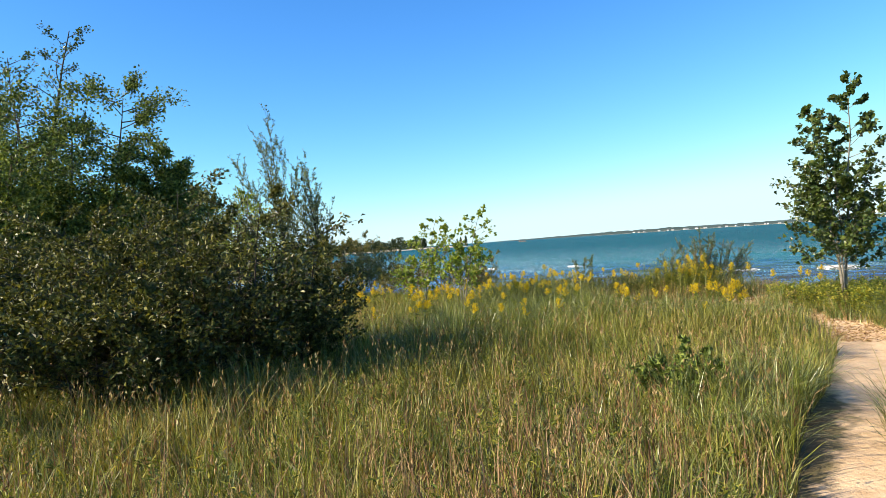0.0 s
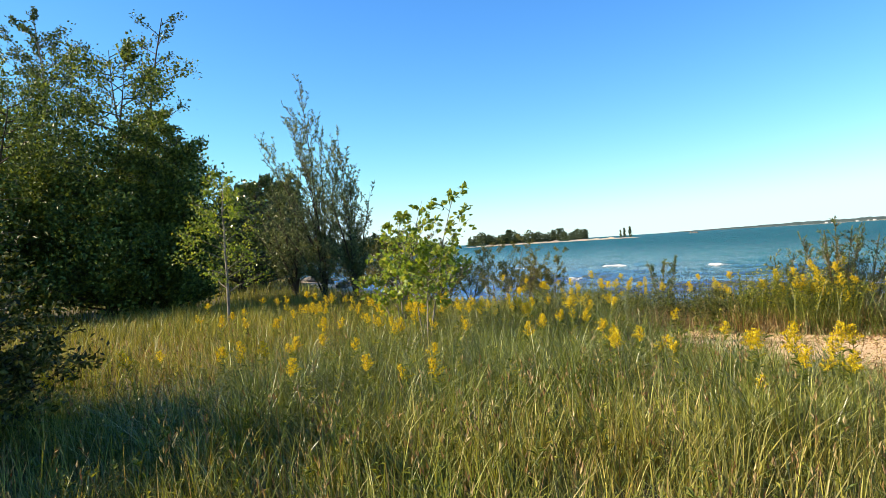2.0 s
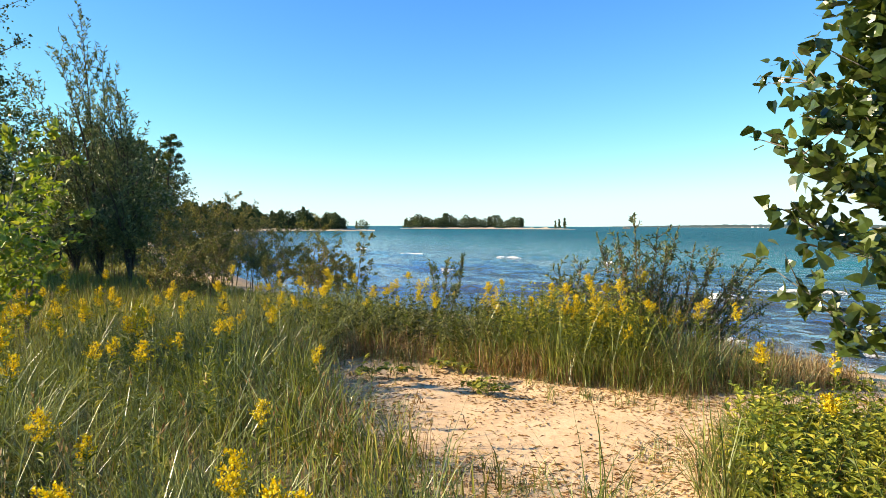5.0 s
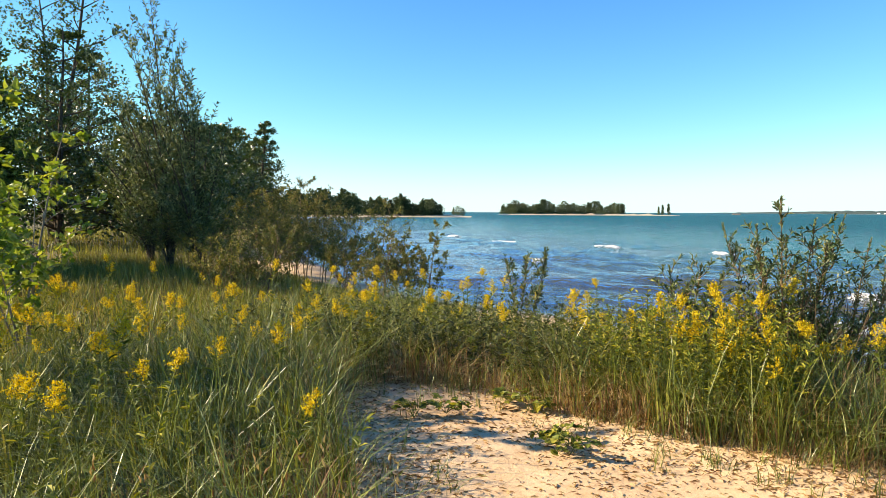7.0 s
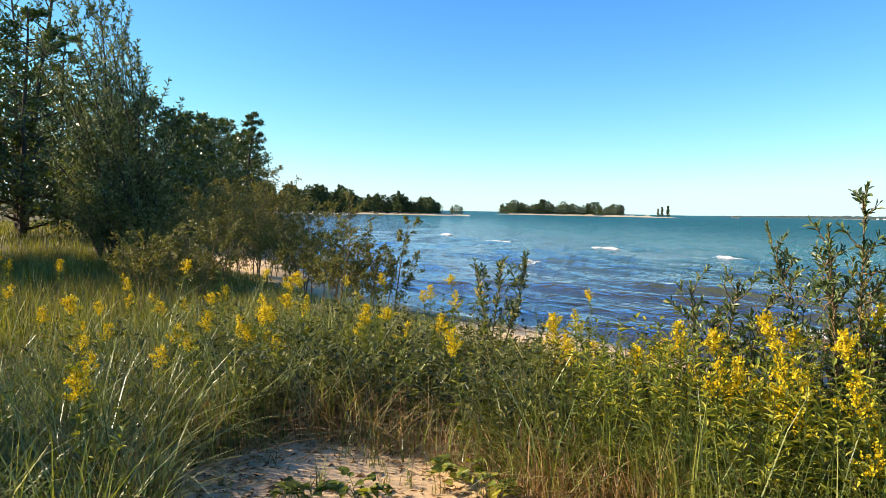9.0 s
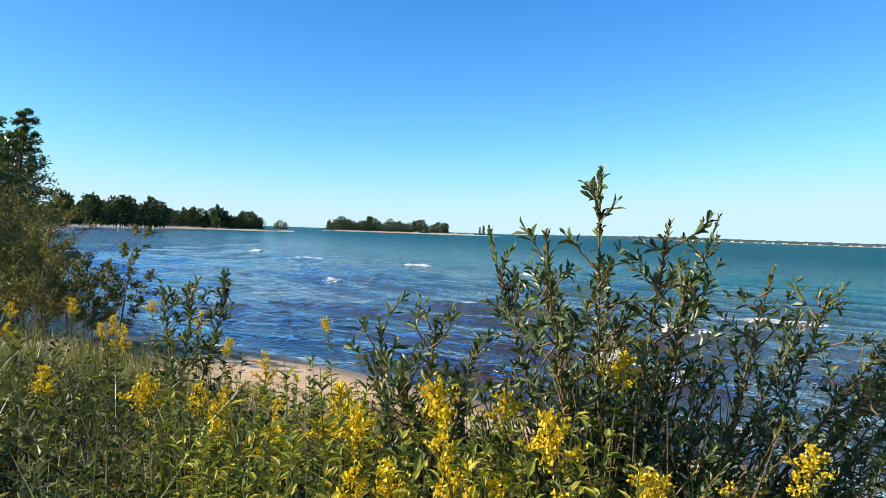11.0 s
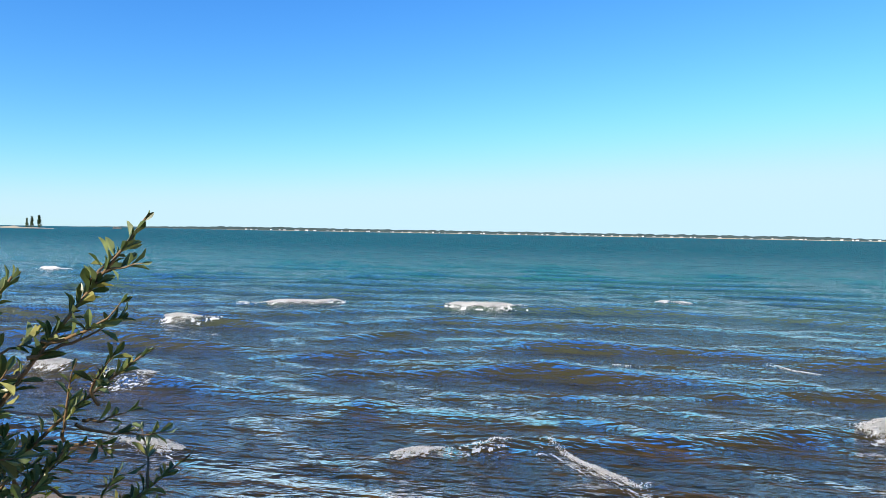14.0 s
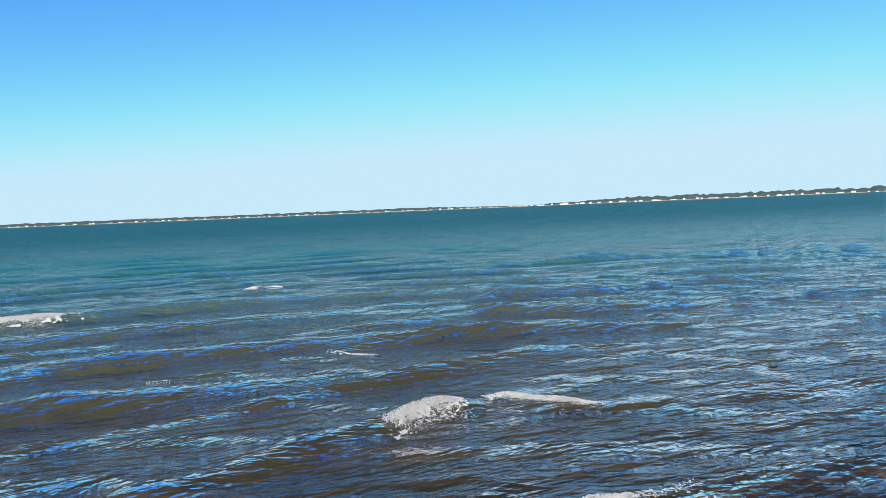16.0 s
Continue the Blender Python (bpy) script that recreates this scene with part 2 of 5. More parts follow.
def water_material():
    """Lake water: clear over the shallows, turquoise and then blue further out, with ripples finer than the mesh."""
    m, n, l = mat_new("lake_water")
    geo = n.new("ShaderNodeNewGeometry")
    pos = geo.outputs["Position"]
    off = n.new("ShaderNodeAttribute")
    off.attribute_name = "offshore"
    patchy = noise_tex(n, l, 0.09, 4, pos)
    pr = n.new("ShaderNodeMath")
    pr.operation = "MULTIPLY_ADD"
    l.new(patchy.outputs[0], pr.inputs[0])
    pr.inputs[1].default_value = 0.16
    l.new(off.outputs["Fac"], pr.inputs[2])
    body = ramp(n, [(0.10, (0.100, 0.078, 0.014)), (0.28, (0.068, 0.068, 0.026)), (0.50, (0.040, 0.080, 0.064)), (0.74, (0.010, 0.105, 0.110)), (0.99, (0.002, 0.080, 0.105))])
    l.new(pr.outputs[0], body.inputs[0])
    mp = n.new("ShaderNodeMapping")
    mp.vector_type = "TEXTURE"
    mp.inputs["Rotation"].default_value = (0, 0, radians(-40))
    mp.inputs["Scale"].default_value = (1.8, 0.8, 1)
    l.new(pos, mp.inputs[0])
    total = None
    for scale, gain in ((17.0, 0.26), (6.5, 0.85), (2.6, 1.7), (0.9, 3.0)):
        r1 = noise_tex(n, l, scale, 3, mp.outputs[0], 0.6)
        add = n.new("ShaderNodeMath")
        add.operation = "MULTIPLY_ADD"
        l.new(r1.outputs[0], add.inputs[0])
        add.inputs[1].default_value = gain
        if total is None:
            add.inputs[2].default_value = 0.0
        else:
            l.new(total, add.inputs[2])
        total = add.outputs[0]
    # longer chop on the open water
    for scale, gain in ((0.75, 5.0), (0.25, 16.0)):
        r1 = noise_tex(n, l, scale, 3, mp.outputs[0], 0.65)
        tall, add = n.new("ShaderNodeMath"), n.new("ShaderNodeMath")
        tall.operation, add.operation = "MULTIPLY", "MULTIPLY_ADD"
        l.new(off.outputs["Fac"], tall.inputs[0])
        tall.inputs[1].default_value = gain
        l.new(r1.outputs[0], add.inputs[0])
        l.new(tall.outputs[0], add.inputs[1])
        l.new(total, add.inputs[2])
        total = add.outputs[0]
    bump = n.new("ShaderNodeBump")
    bump.inputs["Strength"].default_value, bump.inputs["Distance"].default_value = 1.0, 0.085
    l.new(total, bump.inputs["Height"])
    diff = n.new("ShaderNodeBsdfDiffuse")
    l.new(body.outputs[0], diff.inputs["Color"])
    l.new(bump.outputs[0], diff.inputs["Normal"])
    tr = n.new("ShaderNodeBsdfTransparent")
    tr.inputs["Color"].default_value = (0.80, 0.70, 0.34, 1)
    clear = ramp(n, [(0.03, (0.12, 0.12, 0.12)), (0.35, (1, 1, 1))])
    l.new(off.outputs["Fac"], clear.inputs[0])
    inner = n.new("ShaderNodeMixShader")
    l.new(clear.outputs[0], inner.inputs[0])
    l.new(tr.outputs[0], inner.inputs[1])
    l.new(diff.outputs[0], inner.inputs[2])
    gl = n.new("ShaderNodeBsdfGlossy")
    gl.inputs["Color"].default_value = (0.91, 0.92, 0.96, 1)
    rough = n.new("ShaderNodeMapRange")
    rough.inputs["From Min"].default_value, rough.inputs["From Max"].default_value = 0.2, 1.0
    rough.inputs["To Min"].default_value, rough.inputs["To Max"].default_value = 0.04, 0.16
    l.new(off.outputs["Fac"], rough.inputs["Value"])
    l.new(rough.outputs[0], gl.inputs["Roughness"])
    l.new(bump.outputs[0], gl.inputs["Normal"])
    fres = n.new("ShaderNodeFresnel")
    fres.inputs["IOR"].default_value = 1.34
    l.new(bump.outputs[0], fres.inputs["Normal"])
    # open water is rougher: its facets hide one another and mirror less
    most = n.new("ShaderNodeMapRange")
    most.inputs["From Min"].default_value, most.inputs["From Max"].default_value = 0.3, 0.97
    most.inputs["To Min"].default_value, most.inputs["To Max"].default_value = 1.8, 0.34
    l.new(off.outputs["Fac"], most.inputs["Value"])
    gloss = n.new("ShaderNodeMath")
    gloss.operation, gloss.use_clamp = "MULTIPLY", True
    l.new(fres.outputs[0], gloss.inputs[0])
    l.new(most.outputs[0], gloss.inputs[1])
    mix = n.new("ShaderNodeMixShader")
    l.new(gloss.outputs[0], mix.inputs[0])
    l.new(inner.outputs[0], mix.inputs[1])
    l.new(gl.outputs[0], mix.inputs[2])
    out = n.new("ShaderNodeOutputMaterial")
    l.new(mix.outputs[0], out.inputs[0])
    return m


M_GROUND, M_WATER = ground_material(), water_material()
M_FOAM = plain_material("foam", (0.66, 0.67, 0.68), (0.90, 0.90, 0.90), 70, 0.5, 1.0)

# ---- mesh helpers ----
rng = np.random.default_rng(7)


class Geo:
    """Gathers vertices and faces, then makes one mesh."""

    def __init__(self):
        self.v, self.f, self.n = [], [], 0

    def add(self, verts, *faces):
        verts = np.asarray(verts, float).reshape(-1, 3)
        for f in faces:
            f = np.asarray(f, int)
            if len(f):
                self.f.append(f + self.n)
        self.v.append(verts)
        self.n += len(verts)

    def mesh(self, name, material, smooth=False):
        v = np.concatenate(self.v)
        loops = np.concatenate([f.ravel() for f in self.f])
        sizes = np.concatenate([np.full(len(f), f.shape[1]) for f in self.f])
        me = bpy.data.meshes.new(name)
        me.vertices.add(len(v))
        me.vertices.foreach_set("co", v.astype(np.float32).ravel())
        me.loops.add(len(loops))
        me.loops.foreach_set("vertex_index", loops.astype(np.int32))
        me.polygons.add(len(sizes))
        starts = np.concatenate([[0], np.cumsum(sizes)[:-1]])
        me.polygons.foreach_set("loop_start", starts.astype(np.int32))
        me.polygons.foreach_set("loop_total", sizes.astype(np.int32))
        me.polygons.foreach_set("use_smooth", np.full(len(sizes), smooth))
        me.update(calc_edges=True)
        me.validate()
        me.materials.append(material)
        return me


def thing(name, label, category, group="", kind="", place=(0, 0, 0)):
    ob = new(name)
    ob.location = place
    return tagged(ob, label, category, group, kind)


def part(name, geo, material, parent, label="", smooth=False, kind=""):
    ob = new(name, geo.mesh(name, material, smooth))
    ob.parent = parent
    return tagged(ob, label, kind=kind)


def unit(v):
    return v / np.maximum(np.linalg.norm(v, axis=-1, keepdims=True), 1e-9)


def tube(geo, pts, radii, sides=5):
    pts = np.asarray(pts, float)
    radii = np.broadcast_to(np.asarray(radii, float), (len(pts),))
    tan = unit(np.gradient(pts, axis=0))
    ref = np.where(np.abs(tan[:, 2:3]) > 0.9, [[1.0, 0, 0]], [[0, 0, 1.0]])
    a = unit(np.cross(tan, ref))
    b = np.cross(tan, a)
    ang = np.linspace(0, 2 * np.pi, sides, endpoint=False)
    ring = a[:, None] * np.cos(ang)[None, :, None] + b[:, None] * np.sin(ang)[None, :, None]
    v = pts[:, None] + ring * radii[:, None, None]
    i, j = np.meshgrid(np.arange(len(pts) - 1), np.arange(sides), indexing="ij")
    k = (j + 1) % sides
    q = np.stack([i * sides + j, i * sides + k, (i + 1) * sides + k, (i + 1) * sides + j], -1).reshape(-1, 4)
    geo.add(v, q)


# leaf outlines: along, across, lift; triangles
LANCE = (np.array([(0, 0, 0), (.3, .5, .1), (.3, -.5, .1), (.33, 0, 0), (.68, .38, .06), (.68, -.38, .06), (.7, 0, -.03), (1, 0, -.12)]),
         np.array([(0, 3, 1), (0, 2, 3), (1, 3, 4), (3, 6, 4), (2, 5, 3), (3, 5, 6), (4, 6, 7), (6, 5, 7)]))
HEART = (np.array([(0, 0, 0), (-.06, .34, .06), (.2, .52, .1), (.55, .36, .06), (1, 0, -.15), (.55, -.36, .06), (.2, -.52, .1), (-.06, -.34, .06), (.45, 0, -.03)]),
         np.array([(0, 8, 1), (1, 8, 2), (2, 8, 3), (3, 8, 4), (4, 8, 5), (5, 8, 6), (6, 8, 7), (7, 8, 0)]))
OBOVATE = (np.array([(0, 0, 0), (.3, .3, .07), (.3, -.3, .07), (.35, 0, 0), (.68, .5, .1), (.68, -.5, .1), (.72, 0, -.02), (.93, .22, -.02), (.93, -.22, -.02), (1, 0, -.08)]),
           np.array([(0, 3, 1), (0, 2, 3), (1, 3, 4), (3, 6, 4), (2, 5, 3), (3, 5, 6), (4, 6, 7), (6, 5, 8), (6, 9, 7), (6, 8, 9)]))
OVAL = (np.array([(0, 0, 0), (.45, .5, .12), (.45, -.5, .12), (1, 0, -.1)]), np.array([(0, 3, 1), (0, 2, 3)]))


def leaves(geo, shape, base, axis, normal, length, width):
    base, axis = np.asarray(base, float), unit(np.asarray(axis, float))
    side = unit(np.cross(np.asarray(normal, float), axis))
    up = np.cross(axis, side)
    length, width = np.asarray(length)[:, None, None], np.asarray(width)[:, None, None]
    t, tri = shape
    v = base[:, None] + axis[:, None] * (t[None, :, 0:1] * length) + side[:, None] * (t[None, :, 1:2] * width) + up[:, None] * (t[None, :, 2:3] * length)
    f = tri[None] + (np.arange(len(base)) * len(t))[:, None, None]
    geo.add(v, f.reshape(-1, 3))


def single_leaves(name, shape, material, parent, base, axis, normal, length, width):
    """Leaves that are objects of their own and share one mesh."""
    g = Geo()
    g.add(shape[0], shape[1])
    me = g.mesh(name, material)
    axis = unit(np.asarray(axis, float))
    side = unit(np.cross(np.asarray(normal, float), axis))
    up = np.cross(axis, side)
    for p, x, y, z, ln, w in zip(base, axis, side, up, length, width):
        ob = new(name, me)
        ob.parent = parent
        m = Matrix((x, y, z)).transposed().to_4x4()
        ob.matrix_basis = Matrix.Translation(p) @ m @ Matrix.Diagonal((ln, w, ln, 1))


def foliage(geo, near, count, name, shape, material, parent, base, axis, normal, length, width):
    """Leaves of one plant: those nearest to a place on the trail's side one by one, the rest joined."""
    base, axis, normal = [np.asarray(v, float) for v in (base, axis, normal)]
    order = np.argsort(np.linalg.norm(base - np.asarray(near, float), axis=1))
    one, rest = order[:count], order[count:]
    single_leaves(name, shape, material, parent, base[one], axis[one], normal[one], length[one], width[one])
    leaves(geo, shape, base[rest], axis[rest], normal[rest], length[rest], width[rest])


def blades(geo, base, lean_dir, height, bend, width, fine=True):
    """Grass blades: narrow strips that arch over; fine: three joints, else two."""
    n = len(base)
    d = np.stack([np.cos(lean_dir), np.sin(lean_dir), np.zeros(n)], -1)
    turn = lean_dir + rng.uniform(-0.9, 0.9, n) + np.pi / 2
    s = np.stack([np.cos(turn), np.sin(turn), np.zeros(n)], -1)
    ts = (0.0, 0.4, 0.75, 1.0) if fine else (0.0, 0.6, 1.0)
    ws = (1.0, 0.85, 0.5, 0.0) if fine else (1.0, 0.7, 0.0)
    rows = []
    for t, w in zip(ts, ws):
        c = base + d * (bend * height * t ** 2)[:, None] + np.array([0, 0, 1.0]) * (height * (t - 0.28 * bend * t ** 2))[:, None]
        if w > 0:
            rows += [c - s * (width * w / 2)[:, None], c + s * (width * w / 2)[:, None]]
        else:
            rows.append(c)
    v = np.stack(rows, 1)
    k = v.shape[1]
    o = (np.arange(n) * k)[:, None]
    quads = [np.array([2 * i, 2 * i + 1, 2 * i + 3, 2 * i + 2]) for i in range((k - 1) // 2 - 1)]
    q = np.concatenate([o + qd[None] for qd in quads])
    tri = o + np.array([k - 3, k - 2, k - 1])[None]
    geo.add(v, q, tri)


# ---- the lie of the land ----
SHORE = np.array([(-420, 700), (-150, 330), (-95, 180), (-46, 92), (-26, 58), (-12, 38.5), (-3, 25.8), (0.3, 22.6), (2.7, 21.5), (4.6, 20.0), (7, 18.2), (8.4, 17.0),
                  (10.0, 15.7), (11.4, 14.3), (12.7, 12.3), (16, 8), (24, -4), (40, -30), (80, -100), (300, -600)], float)
TRAIL = np.array([(-0.6, -3), (0.2, -0.6), (1.1, 1.5), (2.2, 3.5), (3.15, 4.9), (4.05, 6.4), (4.7, 8.0), (5.05, 9.4), (5.14, 10.4), (5.15, 11.2)], float)
SANDY = np.array([(5.0, 10.6), (4.85, 11.6), (3.6, 12.1), (3.1, 12.8), (2.2, 14.2), (2.6, 15.0), (3.9, 14.95), (4.7, 14.4), (5.7, 14.15), (6.6, 14.75), (8, 15.8), (9.5, 14.5), (9, 12.9),
                  (7.2, 13.2), (5.9, 13.05), (5.6, 12.4), (5.45, 11.5), (5.6, 10.8), (5.65, 10.1)], float)


def to_line(x, y, line):
    """Distance to a line of points, and the side of it (positive on its right)."""
    best, sign = np.full(x.shape, 1e9), np.ones(x.shape)
    for (ax, ay), (bx, by) in zip(line[:-1], line[1:]):
        dx, dy = bx - ax, by - ay
        t = np.clip(((x - ax) * dx + (y - ay) * dy) / (dx * dx + dy * dy), 0, 1)
        px, py = x - ax - t * dx, y - ay - t * dy
        d = np.hypot(px, py)
        near = d < best
        sign = np.where(near, np.where(dy * px - dx * py >= 0, 1, -1), sign)
        best = np.where(near, d, best)
    return best, sign


def inland(x, y):
    d, s = to_line(np.asarray(x, float), np.asarray(y, float), SHORE)
    return d * s


def wob(x, y, scale, seed):
    """Smooth cheap noise from a few sines, about -1 to 1."""
    r = np.random.default_rng(seed)
    out = np.zeros(np.shape(x))
    for k in range(6):
        a, ph, f = r.uniform(0, 6.28), r.uniform(0, 6.28), scale * r.uniform(0.6, 1.8)
        out = out + np.sin((x * np.cos(a) + y * np.sin(a)) * f + ph)
    return out / 3.0


def bare(x, y):
    """Over 0 on trodden sand, in metres inside its edge."""
    x, y = np.asarray(x, float), np.asarray(y, float)
    d1, _ = to_line(x, y, TRAIL)
    loop = np.vstack([SANDY, SANDY[:1]])
    d2, _ = to_line(x, y, loop)
    inside = np.zeros(x.shape, bool)
    for (ax, ay), (bx, by) in zip(loop[:-1], loop[1:]):
        cross = ((ay > y) != (by > y)) & (x < (bx - ax) * (y - ay) / (by - ay + 1e-12) + ax)
        inside ^= cross
    return np.maximum(np.interp(y, [2, 5, 9], [0.22, 0.25, 0.42]) - d1, np.where(inside, d2, -d2)) + 0.06 * wob(x, y, 5.0, 3) + 0.07 * wob(x, y, 1.7, 4)


WATER_Z = -0.33


def ground_z(x, y):
    x, y = np.asarray(x, float), np.asarray(y, float)
    d = inland(x, y)
    z = np.interp(d, [-400, -60, -15, -4, 0, 1.2, 2.0, 3.4, 5.0, 60, 600], [-7, -3.0, -1.35, -0.65, -0.36, -0.22, -0.16, -0.04, 0.0, 0.25, 2.0])
    near = np.clip(1 - np.hypot(x - 3, y - 12) / 60, 0, 1)
    z = z + near * np.clip((d + 1) / 4, 0.15, 1) * (0.035 * wob(x, y, 0.9, 11) + 0.012 * wob(x, y, 4.0, 12))
    return z - 0.05 * np.clip(bare(x, y) / 0.4, 0, 1) * near


def lines(lo, hi, step, far, grow=1.22):
    mid = list(np.arange(lo, hi + step / 2, step))
    s, up = step, [mid[-1]]
    while up[-1] < far:
        s *= grow
        up.append(up[-1] + s)
    s, dn = step, [mid[0]]
    while dn[-1] > -far:
        s *= grow
        dn.append(dn[-1] - s)
    return np.array(dn[:0:-1] + mid + up[1:])


def sheet(name, xs, ys, height, material, label, category, attrs):
    x, y = np.meshgrid(xs, ys, indexing="ij")
    g = Geo()
    i, j = np.meshgrid(np.arange(len(xs) - 1), np.arange(len(ys) - 1), indexing="ij")
    w = len(ys)
    q = np.stack([i * w + j, (i + 1) * w + j, (i + 1) * w + j + 1, i * w + j + 1], -1).reshape(-1, 4)
    g.add(np.stack([x, y, height(x, y)], -1), q)
    me = g.mesh(name, material, True)
    for key, fn in attrs.items():
        at = me.attributes.new(key, "FLOAT", "POINT")
        at.data.foreach_set("value", fn(x, y).astype(np.float32).ravel())
    return tagged(new(name, me), label, category, kind="structure")


sheet("ground", lines(-9, 14, 0.11, 4200), lines(-4, 24, 0.11, 4200), ground_z, M_GROUND,
      "pale trodden sand trail and grassy dune soil sloping to a beach", "ground",
      {"turf": lambda x, y: np.clip(-bare(x, y) / 0.5, 0, 1) * np.clip((inland(x, y) - 2.0) / 1.0, 0, 1),
       "wet": lambda x, y: np.clip((0.75 - inland(x, y)) / 0.5, 0, 1)})


def wave_z(x, y):
    """Short steep waves that run up to the shore: slow backs, steep fronts, broken crests, and cross chop."""
    d = -inland(x, y)
    d0 = np.clip(d, 0, 400)
    grow = 0.012 * np.clip(d0, 0, 60)
    beside = (x - y) * 0.7071
    z = np.zeros(np.shape(x))
    # two trains that cross at a slant make short crests
    for slant, length, seed, high in ((0.06, 1.62, 21, 0.135), (-0.30, 1.30, 51, 0.060), (0.45, 0.85, 61, 0.024)):
        warp = 0.40 * wob(x, y, 0.40, seed) + 0.15 * wob(x, y, 1.5, seed + 1)
        ph = 2 * np.pi * (d0 + slant * beside + warp) / (length + grow)
        saw = (np.sin(ph) + 0.42 * np.sin(2 * ph) + 0.18 * np.sin(3 * ph)) / 1.3
        crest = np.clip(0.5 + 0.5 * saw, 0, 1.2) ** 2.2
        patch = 0.55 + 0.75 * wob(x, y, 0.8, seed + 2)
        z = z + high * np.clip(patch, 0.15, 1.15) * (crest - 0.3)
    z = z * np.clip(d0 / 0.9, 0.12, 1) * np.clip(1 - d0 / 60, 0.3, 1)
    chop = 0.008 * wob(x, y, 2.6, 26) + 0.005 * wob(x, y, 6.0, 24) + 0.003 * wob(x, y, 11.0, 27)
    chop = chop * np.clip(1.2 - d0 / 45, 0, 1) * np.clip(d0 * 0.8, 0.12, 1)
    return WATER_Z + z + chop - 0.02 * np.clip(inland(x, y), 0, 5)


sheet("water", lines(1, 24, 0.065, 4300, 1.1), lines(11, 35, 0.065, 4300, 1.1), wave_z, M_WATER,
      "choppy blue-green lake with brown shallows and small breaking waves", "water",
      {"offshore": lambda x, y: 1 - np.exp(np.clip(inland(x, y), -2000, 0) / 22.0)})


# ---- grasses ----
WALKED = np.array([row[1][:2] for row in PATH], float)


def keep_off(x, y, gap):
    d, _ = to_line(x, y, WALKED)
    return d > gap


def sow(n, x0, x1, y0, y1, mask):
    x, y = rng.uniform(x0, x1, n), rng.uniform(y0, y1, n)
    ok = mask(x, y)
    return x[ok], y[ok]


def clump(x, y, spread, per):
    """Offsets that gather blades into tufts."""
    x = np.repeat(x, per) + rng.normal(0, spread, len(x) * per)
    y = np.repeat(y, per) + rng.normal(0, spread, len(y) * per)
    return x, y


def lush(x, y):
    """How green and tall the grass stands: 1 beside the sandy opening and on the dune, 0 in the dry meadow."""
    d, _ = to_line(x, y, np.array([(0.5, 10.5), (1.6, 13.5), (2.6, 16.3), (5.5, 15.6), (7.0, 12.2), (6.5, 10.8)]))
    return np.clip(1.35 - d / 1.9, 0, 1) * 1.0


def grass_stuff(name, label, n, per, box, mask, height, material, width, bend, spread=0.06, fine=True, keep=0.25, shore=1.5):
    x, y = sow(n, *box, mask)
    open_ = rng.random(len(x)) > 0.55 * np.clip(wob(x, y, 3.0, 39), 0, 1)
    x, y = x[open_], y[open_]
    tuft_h = np.repeat(rng.uniform(0.55, 1.18, len(x)), per)
    tuft_a = np.repeat(rng.normal(-2.0, 1.3, len(x)), per)
    tuft_b = np.repeat(rng.uniform(0.45, 1.25, len(x)), per)
    cx, cy = np.repeat(x, per), np.repeat(y, per)
    x, y = clump(x, y, spread, per)
    out = np.arctan2(y - cy, x - cx)
    ok = keep_off(x, y, keep) & (bare(x, y) < 0.12) & (inland(x, y) > shore)
    x, y, tuft_h, tuft_a, tuft_b, out = x[ok], y[ok], tuft_h[ok], tuft_a[ok], tuft_b[ok], out[ok]
    h = height(x, y) * (1 + 0.16 * wob(x, y, 3.0, 40)) * tuft_h * rng.uniform(0.55, 1.15, len(x)) * np.clip((inland(x, y) - shore + 0.4) / 2.6, 0.25, 1)
    g = Geo()
    base = np.stack([x, y, ground_z(x, y) - 0.01], -1)
    # tufts fan out, and the wind off the water leans them inland
    pick = rng.random(len(x))
    lean = np.where(pick < 0.5, out + rng.normal(0, 0.5, len(x)), np.where(pick < 0.85, tuft_a + rng.normal(0, 0.4, len(x)), rng.uniform(-np.pi, np.pi, len(x))))
    blades(g, base, lean, h, tuft_b * rng.uniform(0.12, bend, len(x)), width * rng.uniform(0.6, 1.35, len(x)), fine)
    return tagged(new(name, g.mesh(name, material)), label, "grass", kind="stuff")


def meadow_h(x, y):
    return (0.43 + 0.10 * wob(x, y, 0.8, 31)) * np.where((x > 5.4) & (y > 8.0) & (y < 13.2), 0.7, 1.0)


def lush_h(x, y):
    return (0.60 + 0.12 * wob(x, y, 1.1, 32)) * np.where((x > 5.4) & (y > 9.6) & (y < 13.2), 0.6, 1.0)


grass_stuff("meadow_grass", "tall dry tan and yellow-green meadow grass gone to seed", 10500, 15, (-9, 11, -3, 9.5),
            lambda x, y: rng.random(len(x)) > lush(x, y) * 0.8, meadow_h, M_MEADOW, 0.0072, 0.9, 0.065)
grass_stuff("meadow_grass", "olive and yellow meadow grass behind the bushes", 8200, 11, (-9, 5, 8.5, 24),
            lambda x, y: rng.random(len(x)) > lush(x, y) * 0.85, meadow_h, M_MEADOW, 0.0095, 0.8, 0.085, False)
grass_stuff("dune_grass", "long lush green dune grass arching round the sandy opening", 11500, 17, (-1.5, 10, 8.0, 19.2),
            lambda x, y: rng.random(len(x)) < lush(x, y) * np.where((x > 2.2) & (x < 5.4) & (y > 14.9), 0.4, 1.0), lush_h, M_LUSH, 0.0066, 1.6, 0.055)
